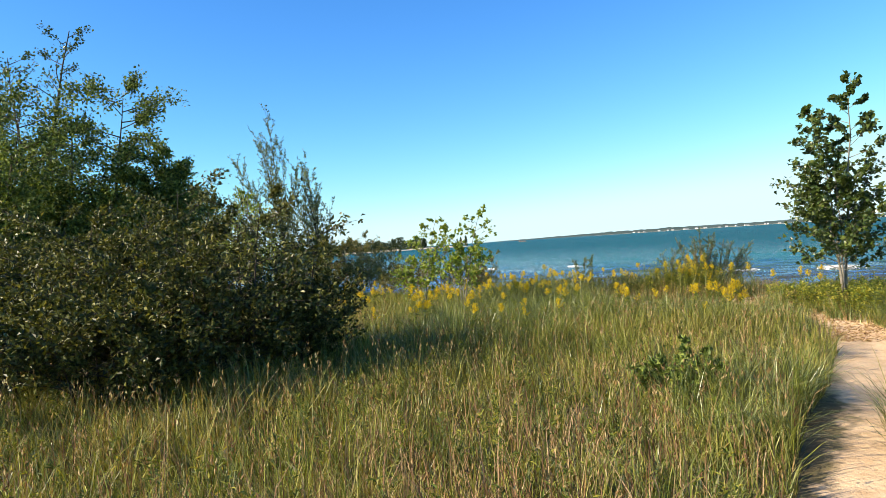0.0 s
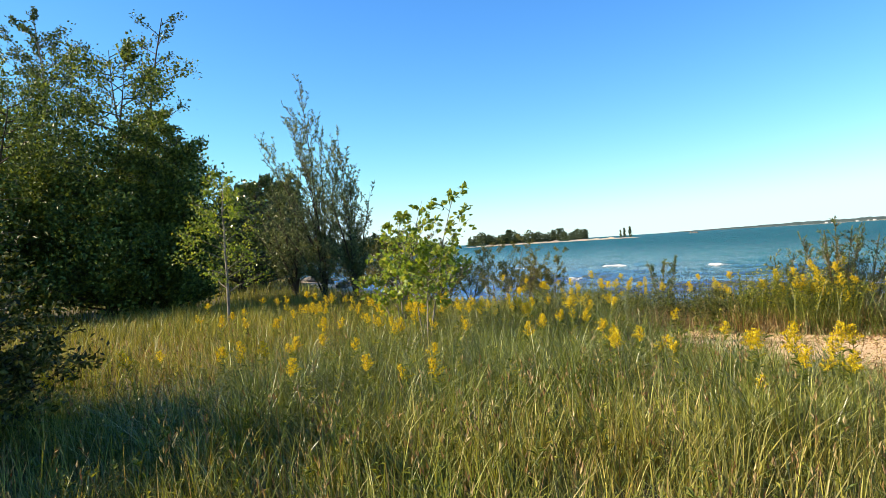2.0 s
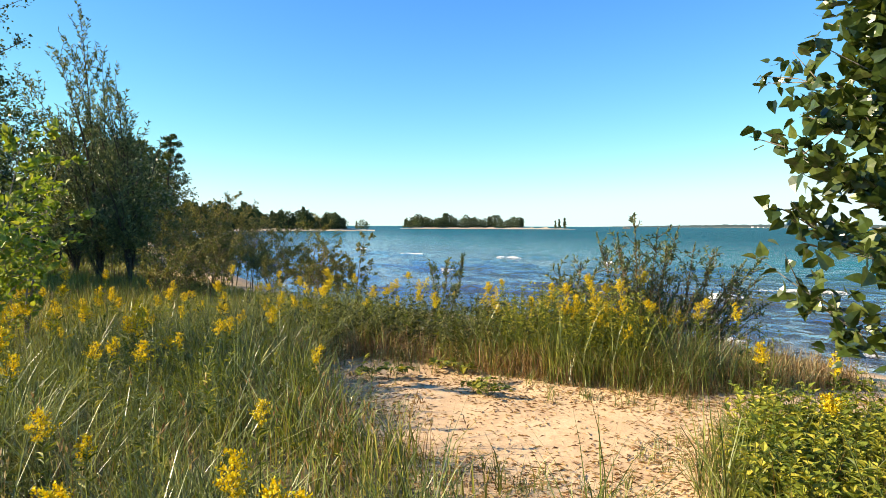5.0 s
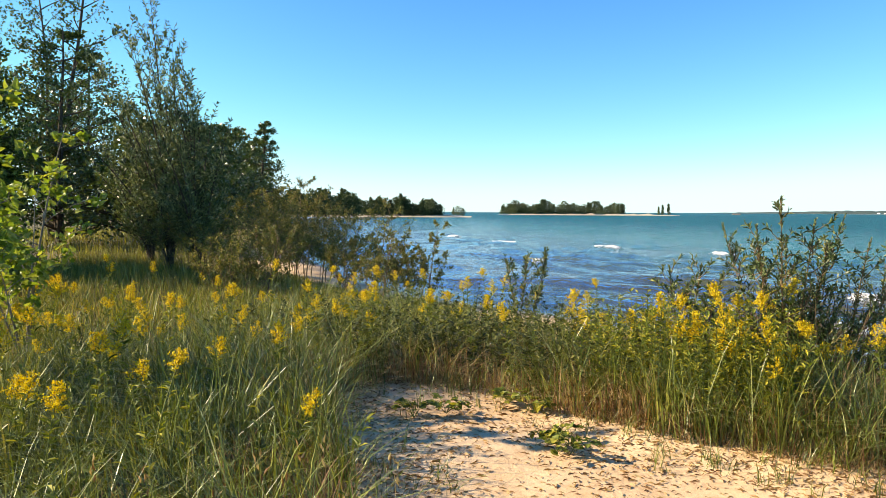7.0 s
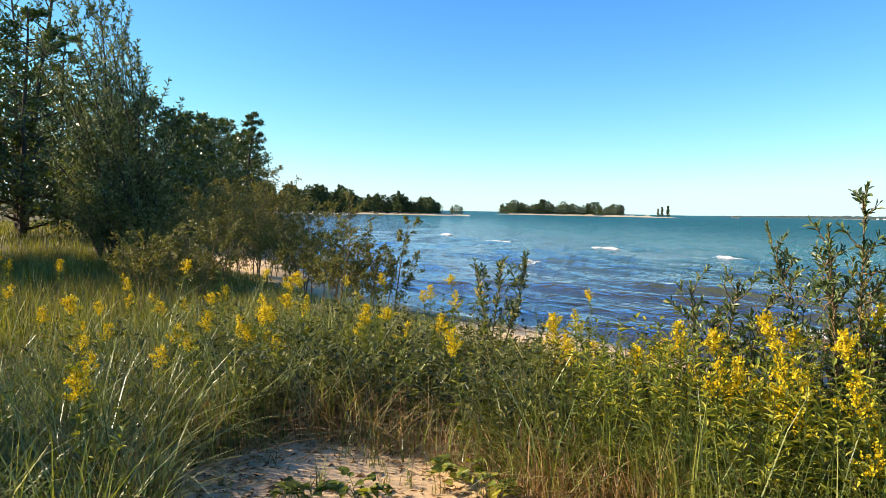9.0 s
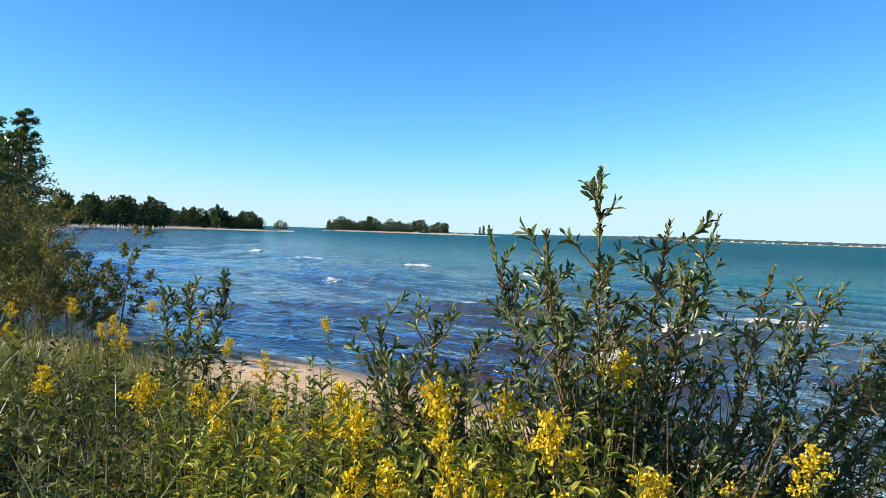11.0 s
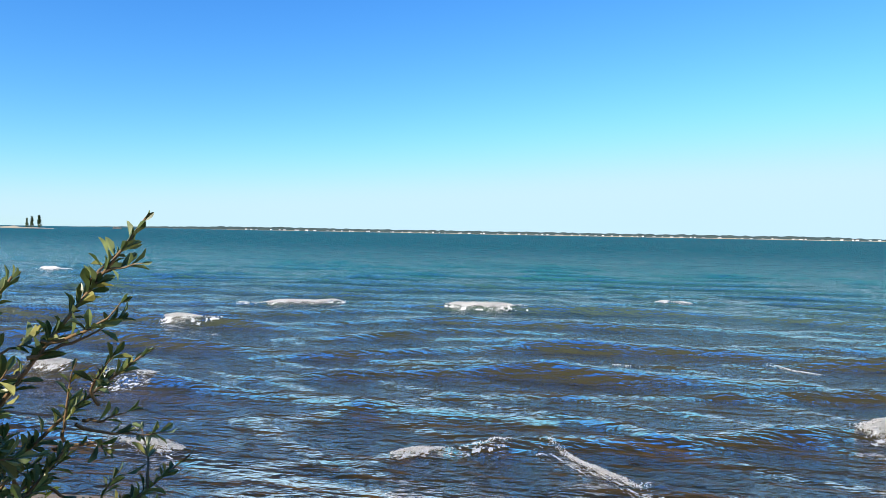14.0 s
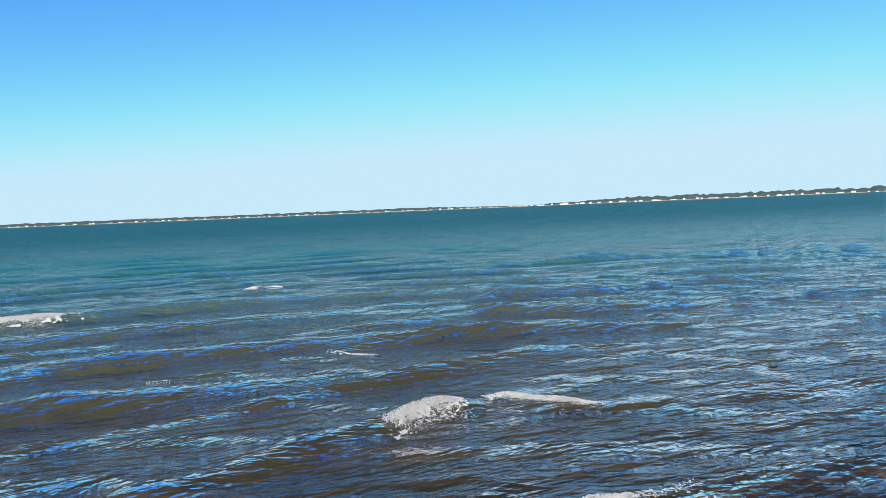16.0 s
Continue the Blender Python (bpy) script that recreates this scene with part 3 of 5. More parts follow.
grass_stuff("dune_grass", "long green dune grass beside the trail", 800, 17, (3.0, 4.72, 8.8, 11.0),
            lambda x, y: rng.random(len(x)) < 0.95, lambda x, y: 0.52 + 0.07 * wob(x, y, 1.1, 42), M_LUSH, 0.0066, 1.5, 0.055)
grass_stuff("dune_grass", "short green grass between trail and meadow", 420, 14, (3.9, 4.8, 9.0, 11.2),
            lambda x, y: rng.random(len(x)) < 0.95, lambda x, y: 0.30 + 0.04 * wob(x, y, 1.1, 46), M_LUSH, 0.0066, 1.5, 0.06, keep=0.0)
grass_stuff("dune_grass", "arching tufts of long green grass at the trail's edge", 260, 17, (1.5, 2.9, 4.0, 5.6),
            lambda x, y: rng.random(len(x)) < 0.9, lambda x, y: 0.50 + 0.07 * wob(x, y, 1.1, 43), M_LUSH, 0.0066, 1.7, 0.05)
grass_stuff("dry_grass", "bent straw tangled through the dune grass", 1500, 8, (1.4, 4.8, 13.6, 16.2),
            lambda x, y: rng.random(len(x)) < 0.9, lambda x, y: 0.40 + 0.1 * wob(x, y, 1.5, 44), M_DRY, 0.0045, 2.4, 0.08)
grass_stuff("dry_grass", "dead straw-coloured grass stems among the green", 5200, 7, (-5, 10, 1, 19.2),
            lambda x, y: rng.random(len(x)) < 0.75, lambda x, y: 0.36 + 0.08 * wob(x, y, 1.5, 33), M_DRY, 0.005, 0.7, fine=False)
grass_stuff("rusty_grass", "dry red-brown grass stems in the trodden meadow", 3200, 9, (-5, 4, 0.8, 6.5),
            lambda x, y: rng.random(len(x)) < 0.85 - 0.12 * y, lambda x, y: 0.42 + 0.08 * wob(x, y, 1.5, 35), M_RUST, 0.0065, 0.7, fine=False)
grass_stuff("rusty_grass", "dry red-brown stems on the dune crest", 500, 9, (1.8, 6.5, 14.4, 17.8),
            lambda x, y: rng.random(len(x)) < 0.9, lambda x, y: 0.36 + 0.1 * wob(x, y, 1.5, 36), M_RUST, 0.0065, 0.9, fine=False)
grass_stuff("far_grass", "rough grass running back under the trees", 14000, 4, (-32, 0, 6, 60),
            lambda x, y: (y > 10 + 0.2 * (x + 8)) & ((x < -8) | (y > 22)), lambda x, y: 0.4 + 0 * x, M_MEADOW, 0.022, 0.6, 0.15, False)


grass_stuff("dry_grass", "dead brown stems under the sallow bushes", 1900, 14, (4.0, 7.4, 14.4, 17.8),
            lambda x, y: rng.random(len(x)) < 0.95, lambda x, y: 0.40 + 0.1 * wob(x, y, 1.5, 34), M_DRY, 0.006, 0.9, fine=False, shore=0.75)


grass_stuff("dry_grass", "matted straw-coloured dead grass round the sandy opening", 3600, 12, (1.5, 6.2, 12.4, 15.5),
            lambda x, y: (bare(x, y) > -0.35) & (bare(x, y) < 0.15), lambda x, y: 0.12 + 0.04 * wob(x, y, 2.5, 37), M_DRY, 0.005, 2.2, 0.09, False, keep=0.2)
grass_stuff("rusty_grass", "red-brown dead stems round the sandy opening", 700, 8, (1.5, 6.0, 12.4, 15.5),
            lambda x, y: (bare(x, y) > -0.45) & (bare(x, y) < 0.12), lambda x, y: 0.30 + 0.08 * wob(x, y, 2.5, 38), M_RUST, 0.006, 1.2, 0.05, keep=0.25)


grass_stuff("undergrowth", "short dense green and brown grass under the taller stems", 7600, 11, (-4.5, 5.2, 1.0, 10.5),
            lambda x, y: rng.random(len(x)) < 0.95, lambda x, y: 0.24 + 0.05 * wob(x, y, 1.5, 41), M_LUSH, 0.009, 1.3, 0.08, False)


def leafy_stems(n, box, mask, tall, broad=False, leaf_mat=None):
    """Plants not in flower: upright stems set with narrow leaves."""
    st, lf = Geo(), Geo()
    x, y = sow(n, *box, mask)
    ok = (bare(x, y) < -0.02) & keep_off(x, y, 0.38) & (inland(x, y) > 1.6)
    for px, py, pz in zip(x[ok], y[ok], ground_z(x[ok], y[ok])):
        h = tall * rng.uniform(0.55, 1.1)
        t = np.linspace(0, 1, 4)
        ln = rng.normal(0, 0.07, 2)
        line = np.stack([px + ln[0] * t ** 2, py + ln[1] * t ** 2, pz + h * t], -1)
        tube(st, line, 0.0035 * (1 - 0.6 * t), 3)
        m = int(46 * h)
        u = rng.uniform(0.15, 1.0, m)
        p = np.stack([np.interp(u, t, line[:, c]) for c in range(3)], -1)
        a = np.arange(m) * 2.4
        leaves(lf, OVAL if broad else LANCE, p, np.stack([np.cos(a), np.sin(a), rng.uniform(0.1, 1.1, m)], -1), np.stack([-np.cos(a) * 0.5, -np.sin(a) * 0.5, np.ones(m)], -1),
               rng.uniform(0.04, 0.085, m) * (1.15 - 0.45 * u), rng.uniform(0.010, 0.020, m) * (2.0 if broad else 1.0))
    root = tagged(new("leafy_herbs"), "leafy green herbs standing among the dune grass", "plant", kind="stuff")
    part("stem", st, M_GREENSTEM, root, kind="stuff")
    part("foliage", lf, leaf_mat or M_WEED, root, kind="stuff")


leafy_stems(900, (0, 8.5, 9.0, 18.0), lambda x, y: rng.random(len(x)) < lush(x, y) * 0.8, 0.55)
leafy_stems(360, (4.1, 5.4, 13.9, 15.4), lambda x, y: rng.random(len(x)) < 0.9, 0.76, False, M_HERB)
leafy_stems(330, (1.2, 4.6, 14.3, 17.6), lambda x, y: rng.random(len(x)) < 0.9, 0.54, True, M_BUSH)
leafy_stems(420, (2.2, 4.5, 13.9, 15.8), lambda x, y: rng.random(len(x)) < 0.9, 0.48, True, M_BUSH)
leafy_stems(2100, (5.2, 8.2, 9.8, 13.2), lambda x, y: rng.random(len(x)) < 0.9, 0.37, True, M_HERB)
leafy_stems(1500, (-4, 3.6, 2.5, 12), lambda x, y: rng.random(len(x)) < 0.7, 0.36)


def seed_heads(n):
    """Feathery seed heads standing over the meadow."""
    g = Geo()
    x, y = sow(n, -6, 6, 0, 12, lambda x, y: (rng.random(len(x)) > lush(x, y)) & (bare(x, y) < -0.1) & keep_off(x, y, 0.35))
    z = ground_z(x, y)
    h = rng.uniform(0.42, 0.68, len(x))
    lean = rng.uniform(-3.14, 3.14, len(x))
    blades(g, np.stack([x, y, z], -1), lean, h, rng.uniform(0.1, 0.35, len(x)), np.full(len(x), 0.003))
    b = 0.22
    tip = np.stack([x + np.cos(lean) * b * h, y + np.sin(lean) * b * h, z + h * 0.9], -1)
    for _ in range(5):
        off = tip + rng.normal(0, 0.008, tip.shape) - np.array([0, 0, 1.0]) * rng.uniform(0, 0.09, (len(x), 1))
        leaves(g, OVAL, off, rng.normal(0, 0.3, tip.shape) + np.array([0, 0, 1.0]), rng.normal(0, 1, tip.shape), np.full(len(x), 0.035), np.full(len(x), 0.009))
    return tagged(new("seed_heads", g.mesh("seed_heads", M_DRY)), "pale feathery grass seed heads over the meadow", "grass", kind="stuff")


seed_heads(2600)


def litter(count, longest, material, label):
    """Dead stalks and leaf bits trodden into the sand, thickest along its edges."""
    g = Geo()
    x, y = sow(count, 1.5, 7.5, 8.0, 15.5, lambda x, y: (bare(x, y) > -0.25) & (rng.random(len(x)) < np.clip(0.95 - 0.75 * bare(x, y) + 0.35 * wob(x, y, 3.5, 45), 0.12, 1)))
    ang = rng.uniform(-3.14, 3.14, len(x))
    ax = np.stack([np.cos(ang), np.sin(ang), rng.normal(0.02, 0.08, len(x))], -1)
    leaves(g, OVAL, np.stack([x, y, ground_z(x, y) + 0.004], -1), ax, rng.normal(0, 0.3, ax.shape) + np.array([0, 0, 1.0]), rng.uniform(0.012, longest, len(x)), rng.uniform(0.002, 0.0055, len(x)))
    return tagged(new("dead_stalks", g.mesh("dead_stalks", material)), label, "plant litter", kind="stuff")


litter(52000, 0.07, M_DRY, "dead straw-coloured stalks and leaf bits strewn on sand")
litter(30000, 0.045, M_RUST, "red-brown dead leaf bits trodden into sand")
g = Geo()
x, y = sow(1100, 1.8, 6.2, 10.5, 15.2, lambda x, y: (bare(x, y) > 0.0) & (bare(x, y) < 0.75) & (rng.random(len(x)) < 0.75 - 1.0 * bare(x, y)))
x, y = clump(x, y, 0.025, 10)
blades(g, np.stack([x, y, ground_z(x, y)], -1), rng.uniform(-3.14, 3.14, len(x)), rng.uniform(0.05, 0.19, len(x)), rng.uniform(0.3, 1.0, len(x)), rng.uniform(0.003, 0.006, len(x)))
tagged(new("sparse_grass", g.mesh("sparse_grass", M_LUSH)), "short sparse grass tufts at the edge of the sand", "grass", kind="stuff")


# ---- herbs ----
def goldenrod(seed, height, plumes):
    """A leafy stem with arching plumes of small yellow flowers."""
    r = np.random.default_rng(seed)
    root = thing("goldenrod", "yellow goldenrod in flower with a leafy green stem", "wildflower", "goldenrods")
    st, lf, fl = Geo(), Geo(), Geo()
    t = np.linspace(0, 1, 7)
    lean = r.uniform(-0.12, 0.12, 2)
    stem = np.stack([lean[0] * t ** 2, lean[1] * t ** 2, height * t], -1)
    tube(st, stem, np.interp(t, [0, 1], [0.0045, 0.002]), 4)
    n = int(34 * height / 0.7)
    tt = r.uniform(0.12, 0.86, n)
    p = np.stack([np.interp(tt, t, stem[:, k]) for k in range(3)], -1)
    a = np.arange(n) * 2.4
    ax = np.stack([np.cos(a), np.sin(a), r.uniform(0.2, 0.9, n)], -1)
    leaves(lf, LANCE, p, ax, np.stack([-np.cos(a) * 0.5, -np.sin(a) * 0.5, np.ones(n)], -1), r.uniform(0.05, 0.10, n) * (1.15 - 0.5 * tt), r.uniform(0.010, 0.017, n))
    head = r.uniform(0.10, 0.15)
    for k in range(plumes):
        a = k * 2.4 + r.uniform(-0.4, 0.4)
        up = (k + 0.5) / plumes
        ln = (0.062 - 0.045 * up) * r.uniform(0.75, 1.3)
        s = np.linspace(0, 1, 5)
        z0 = height - head * (1 - up)
        foot = np.array([np.interp(z0 / height, t, stem[:, 0]), np.interp(z0 / height, t, stem[:, 1]), z0])
        arc = foot + np.stack([np.cos(a) * ln * s, np.sin(a) * ln * s, ln * (1.2 * s - 0.5 * s ** 2)], -1)
        tube(st, arc, 0.0013, 3)
        m = int(14 + 420 * ln)
        u = r.uniform(0.1, 1.0, m)
        q = np.stack([np.interp(u, s, arc[:, c]) for c in range(3)], -1) + r.normal(0, 0.006, (m, 3)) + np.array([0, 0, 0.006])
        leaves(fl, OVAL, q, r.normal(0, 1, (m, 3)) + np.array([0, 0, 0.8]), r.normal(0, 1, (m, 3)), r.uniform(0.008, 0.015, m), r.uniform(0.007, 0.012, m))
    part("stem", st, M_GREENSTEM, root)
    part("foliage", lf, M_WEED, root, kind="stuff")
    part("flower_plume", fl, M_FLOWER, root, "golden yellow flower plume", kind="stuff")
    return root


RODS = [goldenrod(41, 0.62, 10), goldenrod(42, 0.56, 8), goldenrod(43, 0.74, 12), goldenrod(44, 0.48, 7), goldenrod(45, 0.60, 13)]
# patches of flowers: middle, spread, number
PATCHES = [(0.2, 12.4, 1.2, 26), (1.2, 14.0, 0.8, 18), (-1.4, 14.0, 1.2, 26), (2.0, 12.9, 0.4, 5), (3.0, 16.0, 0.6, 8), (4.95, 14.9, 0.28, 6), (5.1, 14.5, 0.16, 2), (4.3, 15.6, 0.4, 7),
           (3.65, 9.9, 0.3, 6), (2.6, 10.8, 0.5, 7), (1.2, 10.2, 0.7, 9), (-0.9, 9.4, 0.7, 9), (6.2, 12.3, 0.4, 7), (6.1, 14.75, 0.25, 4), (-0.5, 17.0, 1.3, 14), (5.3, 14.62, 0.14, 3),
           (5.45, 14.95, 0.12, 2), (5.85, 15.15, 0.08, 1), (3.95, 15.75, 0.12, 4), (2.6, 18.0, 0.7, 8), (5.08, 14.5, 0.10, 6), (4.95, 14.15, 0.1, 2), (4.75, 14.7, 0.15, 4), (3.95, 9.85, 0.1, 3),
           (3.65, 9.3, 0.1, 3), (1.9, 15.6, 0.6, 8), (-2.6, 16.0, 0.9, 20), (0.2, 15.4, 0.9, 20), (4.3, 15.4, 0.15, 3)]
first = set()
for px, py, sp, num in PATCHES:
    for k in range(num):
        x, y = px + rng.normal(0, sp), py + rng.normal(0, sp)
        xa, ya = np.array([x]), np.array([y])
        if bare(xa, ya)[0] > 0.05 or inland(xa, ya)[0] < 1.4 or not keep_off(xa, ya, 0.42)[0]:
            continue
        i = int(rng.integers(0, 5))
        m = pose(x, y, float(ground_z(xa, ya)[0]) - 0.01, rng.uniform(-9, 9), rng.uniform(-9, 9), rng.uniform(0, 360))
        if i not in first:
            first.add(i)
            RODS[i].matrix_basis = m
        else:
            c = copy_thing(RODS[i], m)
            # the clump by the sallows stands tallest
            c.scale = (1, 1, rng.uniform(0.85, 1.12) * (1.22 if abs(x - 5.0) < 0.4 and 14.0 < y < 15.1 else 1.0))


def low_weed(x, y, seed, size=0.2):
    r = np.random.default_rng(seed)
    root = thing("weed", "low green broad-leaved weed spreading on the sand", "plant", "weeds on the sand", place=(x, y, float(ground_z(np.array([x]), np.array([y]))[0])))
    st, lf = Geo(), Geo()
    for k in range(9):
        a = r.uniform(0, 6.28)
        s = np.linspace(0, 1, 4)
        ln = size * r.uniform(0.5, 1.2)
        arc = np.stack([np.cos(a) * ln * s, np.sin(a) * ln * s, 0.09 * np.sin(s * 2.4) + 0.01], -1)
        tube(st, arc, 0.002, 3)
        n = 7
        u = r.uniform(0.2, 1, n)
        p = np.stack([np.interp(u, s, arc[:, c]) for c in range(3)], -1)
        leaves(lf, HEART, p, r.normal(0, 1, (n, 3)) * [1, 1, 0.3] + [np.cos(a), np.sin(a), 0.2], r.normal(0, 0.35, (n, 3)) + [0, 0, 1], r.uniform(0.03, 0.06, n), r.uniform(0.03, 0.05, n))
    part("stem", st, M_GREENSTEM, root)
    part("foliage", lf, M_WEED, root, kind="stuff")
    return root


for k, (x, y) in enumerate([(3.03, 14.17), (3.2, 14.35), (3.99, 14.05), (4.1, 13.85), (3.55, 14.75), (3.75, 14.6), (6.25, 11.9), (5.95, 12.2), (6.0, 11.3), (6.6, 12.1), (5.75, 11.7), (5.85, 12.6), (6.3, 12.6), (6.2, 10.8), (5.7, 12.0), (6.9, 12.8)]):
    low_weed(x, y, 60 + k, 0.17 if k < 6 else 0.3)


# ---- woody plants ----
def along(line, u):
    s = np.linspace(0, 1, len(line))
    return np.stack([np.interp(u, s, line[:, c]) for c in range(3)], -1)


def woody(name, label, category, x, y, seed, height, trunks=1, limbs=24, twigs=5, per_twig=26, crown_from=0.2, radius=1.5, rise=0.6,
          leaf=0.06, ratio=0.5, shape=OVAL, leaf_mat=None, bark=None, girth=0.06, profile=(0.5, 1.0, 0.75, 0.15), group="", scatter=0.16, spread=0.0, lean=(0, 0), taper=0.15, droop=0.0, near=None):
    """A tree or shrub: tapered trunks, limbs that rise and taper, twigs, and leaves along the twigs."""
    r = np.random.default_rng(seed)
    z = float(ground_z(np.array([x]), np.array([y]))[0])
    root = thing(name, label, category, group, place=(x, y, z - 0.02))
    limb_geo, crown = Geo(), Geo()
    base_p, base_a = [], []
    for k in range(trunks):
        t = np.linspace(0, 1, 9)
        a = 6.283 * k / max(trunks, 1) + r.uniform(-0.5, 0.5)
        h = height * (1.0 if k == 0 else r.uniform(0.42, 0.92))
        out = spread * (r.uniform(0.4, 1.0) if trunks > 1 else 0)
        foot = 0.6 if trunks > 5 else 0.08
        wig = np.cumsum(r.normal(0, 0.008 * height, (9, 2)), 0) * t[:, None]
        tr = np.stack([np.cos(a) * out * (foot + (1 - foot) * t ** 1.4) + wig[:, 0] + lean[0] * t, np.sin(a) * out * (foot + (1 - foot) * t ** 1.4) + wig[:, 1] + lean[1] * t, h * t], -1)
        wood = Geo()
        tube(wood, tr, girth * (1 - (1 - taper) * t) * (1.0 if k == 0 else 0.75), 7)
        part("trunk", wood, bark or M_BARK, root, smooth=True)
        for j in range(limbs):
            u0 = crown_from + (0.98 - crown_from) * (j + r.uniform(0, 1)) / limbs
            rad = radius * np.interp((u0 - crown_from) / (1 - crown_from), [0, 0.3, 0.65, 1], profile) * r.uniform(0.65, 1.15)
            b = j * 2.4 + r.uniform(-0.6, 0.6)
            s = np.linspace(0, 1, 6)
            p0 = along(tr, np.array([u0]))[0]
            bow = r.normal(0, 0.08, 2) * rad
            lb = p0 + np.stack([np.cos(b) * rad * s + bow[0] * np.sin(s * 3.1), np.sin(b) * rad * s + bow[1] * np.sin(s * 3.1), rad * (rise * s - droop * s ** 2)], -1)
            tube(limb_geo, lb, np.maximum(girth * 0.34 * (1 - 0.85 * s) * (1.1 - 0.6 * u0), 0.0022), 4)
            for q in range(twigs):
                u = r.uniform(0.3, 1.0) if q else 1.0
                p = along(lb, np.array([u]))[0]
                d = unit(np.array([np.cos(b + r.normal(0, 0.7)), np.sin(b + r.normal(0, 0.7)), rise * 0.8 + r.normal(0, 0.35)]))
                ln = r.uniform(0.16, 0.36) * max(rad, 0.3 * radius)
                tw = p + d * ln * np.linspace(0, 1, 3)[:, None]
                tube(limb_geo, tw, [0.004, 0.003, 0.0015], 3)
                base_p.append(along(tw, r.uniform(-0.25, 1.0, per_twig)) + np.clip(r.normal(0, scatter * ln, (per_twig, 3)), -1.3 * scatter * ln, 1.3 * scatter * ln))
                base_a.append(np.repeat(d[None], per_twig, 0))
    p, d = np.concatenate(base_p), np.concatenate(base_a)
    n = len(p)
    ax = d * 0.7 + r.normal(0, 0.75, (n, 3)) + np.array([0, 0, 0.15])
    up, ln, wd = r.normal(0, 0.7, (n, 3)) + np.array([0, 0, 0.8]), leaf * r.uniform(0.6, 1.2, n), leaf * ratio * r.uniform(0.7, 1.2, n)
    if near:
        foliage(crown, np.array(near) - (x, y, z), 260, "leaf", shape, leaf_mat, root, p, ax, up, ln, wd)
    else:
        leaves(crown, shape, p, ax, up, ln, wd)
    part("branchwork", limb_geo, bark or M_BARK, root, smooth=True, kind="stuff")
    part("crown", crown, leaf_mat or M_TREE, root, kind="stuff")
    return root


# dense bush beside the trail
for x, y, s, h, rad in ((-2.6, 7.5, 71, 2.05, 1.0), (-3.7, 8.3, 72, 2.3, 1.2), (-2.0, 8.2, 73, 1.5, 0.75), (-4.6, 7.4, 74, 1.9, 1.1), (-3.3, 6.5, 75, 1.45, 0.9), (-5.9, 8.4, 76, 2.1, 1.2)):
    woody("bush", "dense dark olive bush with bare twigs at its foot", "bush", x, y, s, h, 9, 14, 6, 19, 0.16, rad, 0.42, 0.060, 0.55, OVAL, M_BUSH, M_DARKBARK, 0.02,
          (0.7, 1.0, 0.8, 0.35), "bushes by the trail", 0.3, rad * 0.75)

# added small trees, never in view, that throw shade on bush and meadow
for x, y, s, h in ((-8.6, 4.5, 77, 3.5), (-8.9, 6.3, 78, 3.2), (-9.3, 2.9, 79, 3.3)):
    woody("tree", "small dense dark-green tree, added unseen beside the meadow for its shade", "tree", x, y, s, h, 4, 24, 6, 30, 0.06, 1.0, 0.35, 0.09, 0.6, OVAL, M_TREE, M_DARKBARK, 0.06,
          (1.0, 0.95, 0.75, 0.3), "trees beside the meadow", 0.5, 0.7)

# tall trees behind the meadow
for x, y, s, h, k, rad in ((-9.6, 18.8, 81, 6.3, 4, 1.75), (-12.0, 17.4, 82, 5.6, 4, 1.9), (-14.8, 19.5, 83, 5.8, 4, 2.0), (-8.5, 19.4, 84, 4.5, 4, 1.2)):
    woody("tree", "broad dark-green tree with dense low foliage", "tree", x, y, s, h, k, 32, 8, 46, 0.06, rad, 0.35, 0.105, 0.62, OVAL, M_TREE, M_DARKBARK, 0.09,
          (1.0, 1.0, 0.9, 0.7), "trees behind the meadow", 0.5, rad * 0.6, taper=0.04)
woody("aspen", "tall slender aspen with airy dark-green crown", "tree", -19.5, 27.4, 85, 11.2, 4, 40, 6, 24, 0.2, 1.8, 0.8, 0.12, 0.7, OVAL, M_POPLAR, M_BARK, 0.11, (0.9, 1.0, 0.85, 0.4), "", 0.45, 1.0)
woody("tree", "slender dark tree with a bare lower trunk", "tree", -20.5, 33.0, 87, 13.0, 4, 30, 5, 12, 0.22, 2.1, 0.6, 0.16, 0.65, OVAL, M_POPLAR, M_DARKBARK, 0.14, (0.8, 1.0, 0.85, 0.4), "trees behind the meadow", 0.45, 2.6)
woody("young_birch", "young light-green tree with a thin pale trunk", "tree", -5.0, 16.6, 86, 3.1, 1, 26, 5, 16, 0.22, 0.8, 0.5, 0.07, 0.65, OVAL, M_SAPLING, M_BARK, 0.035, (0.8, 1.0, 0.7, 0.2), "", 0.5)


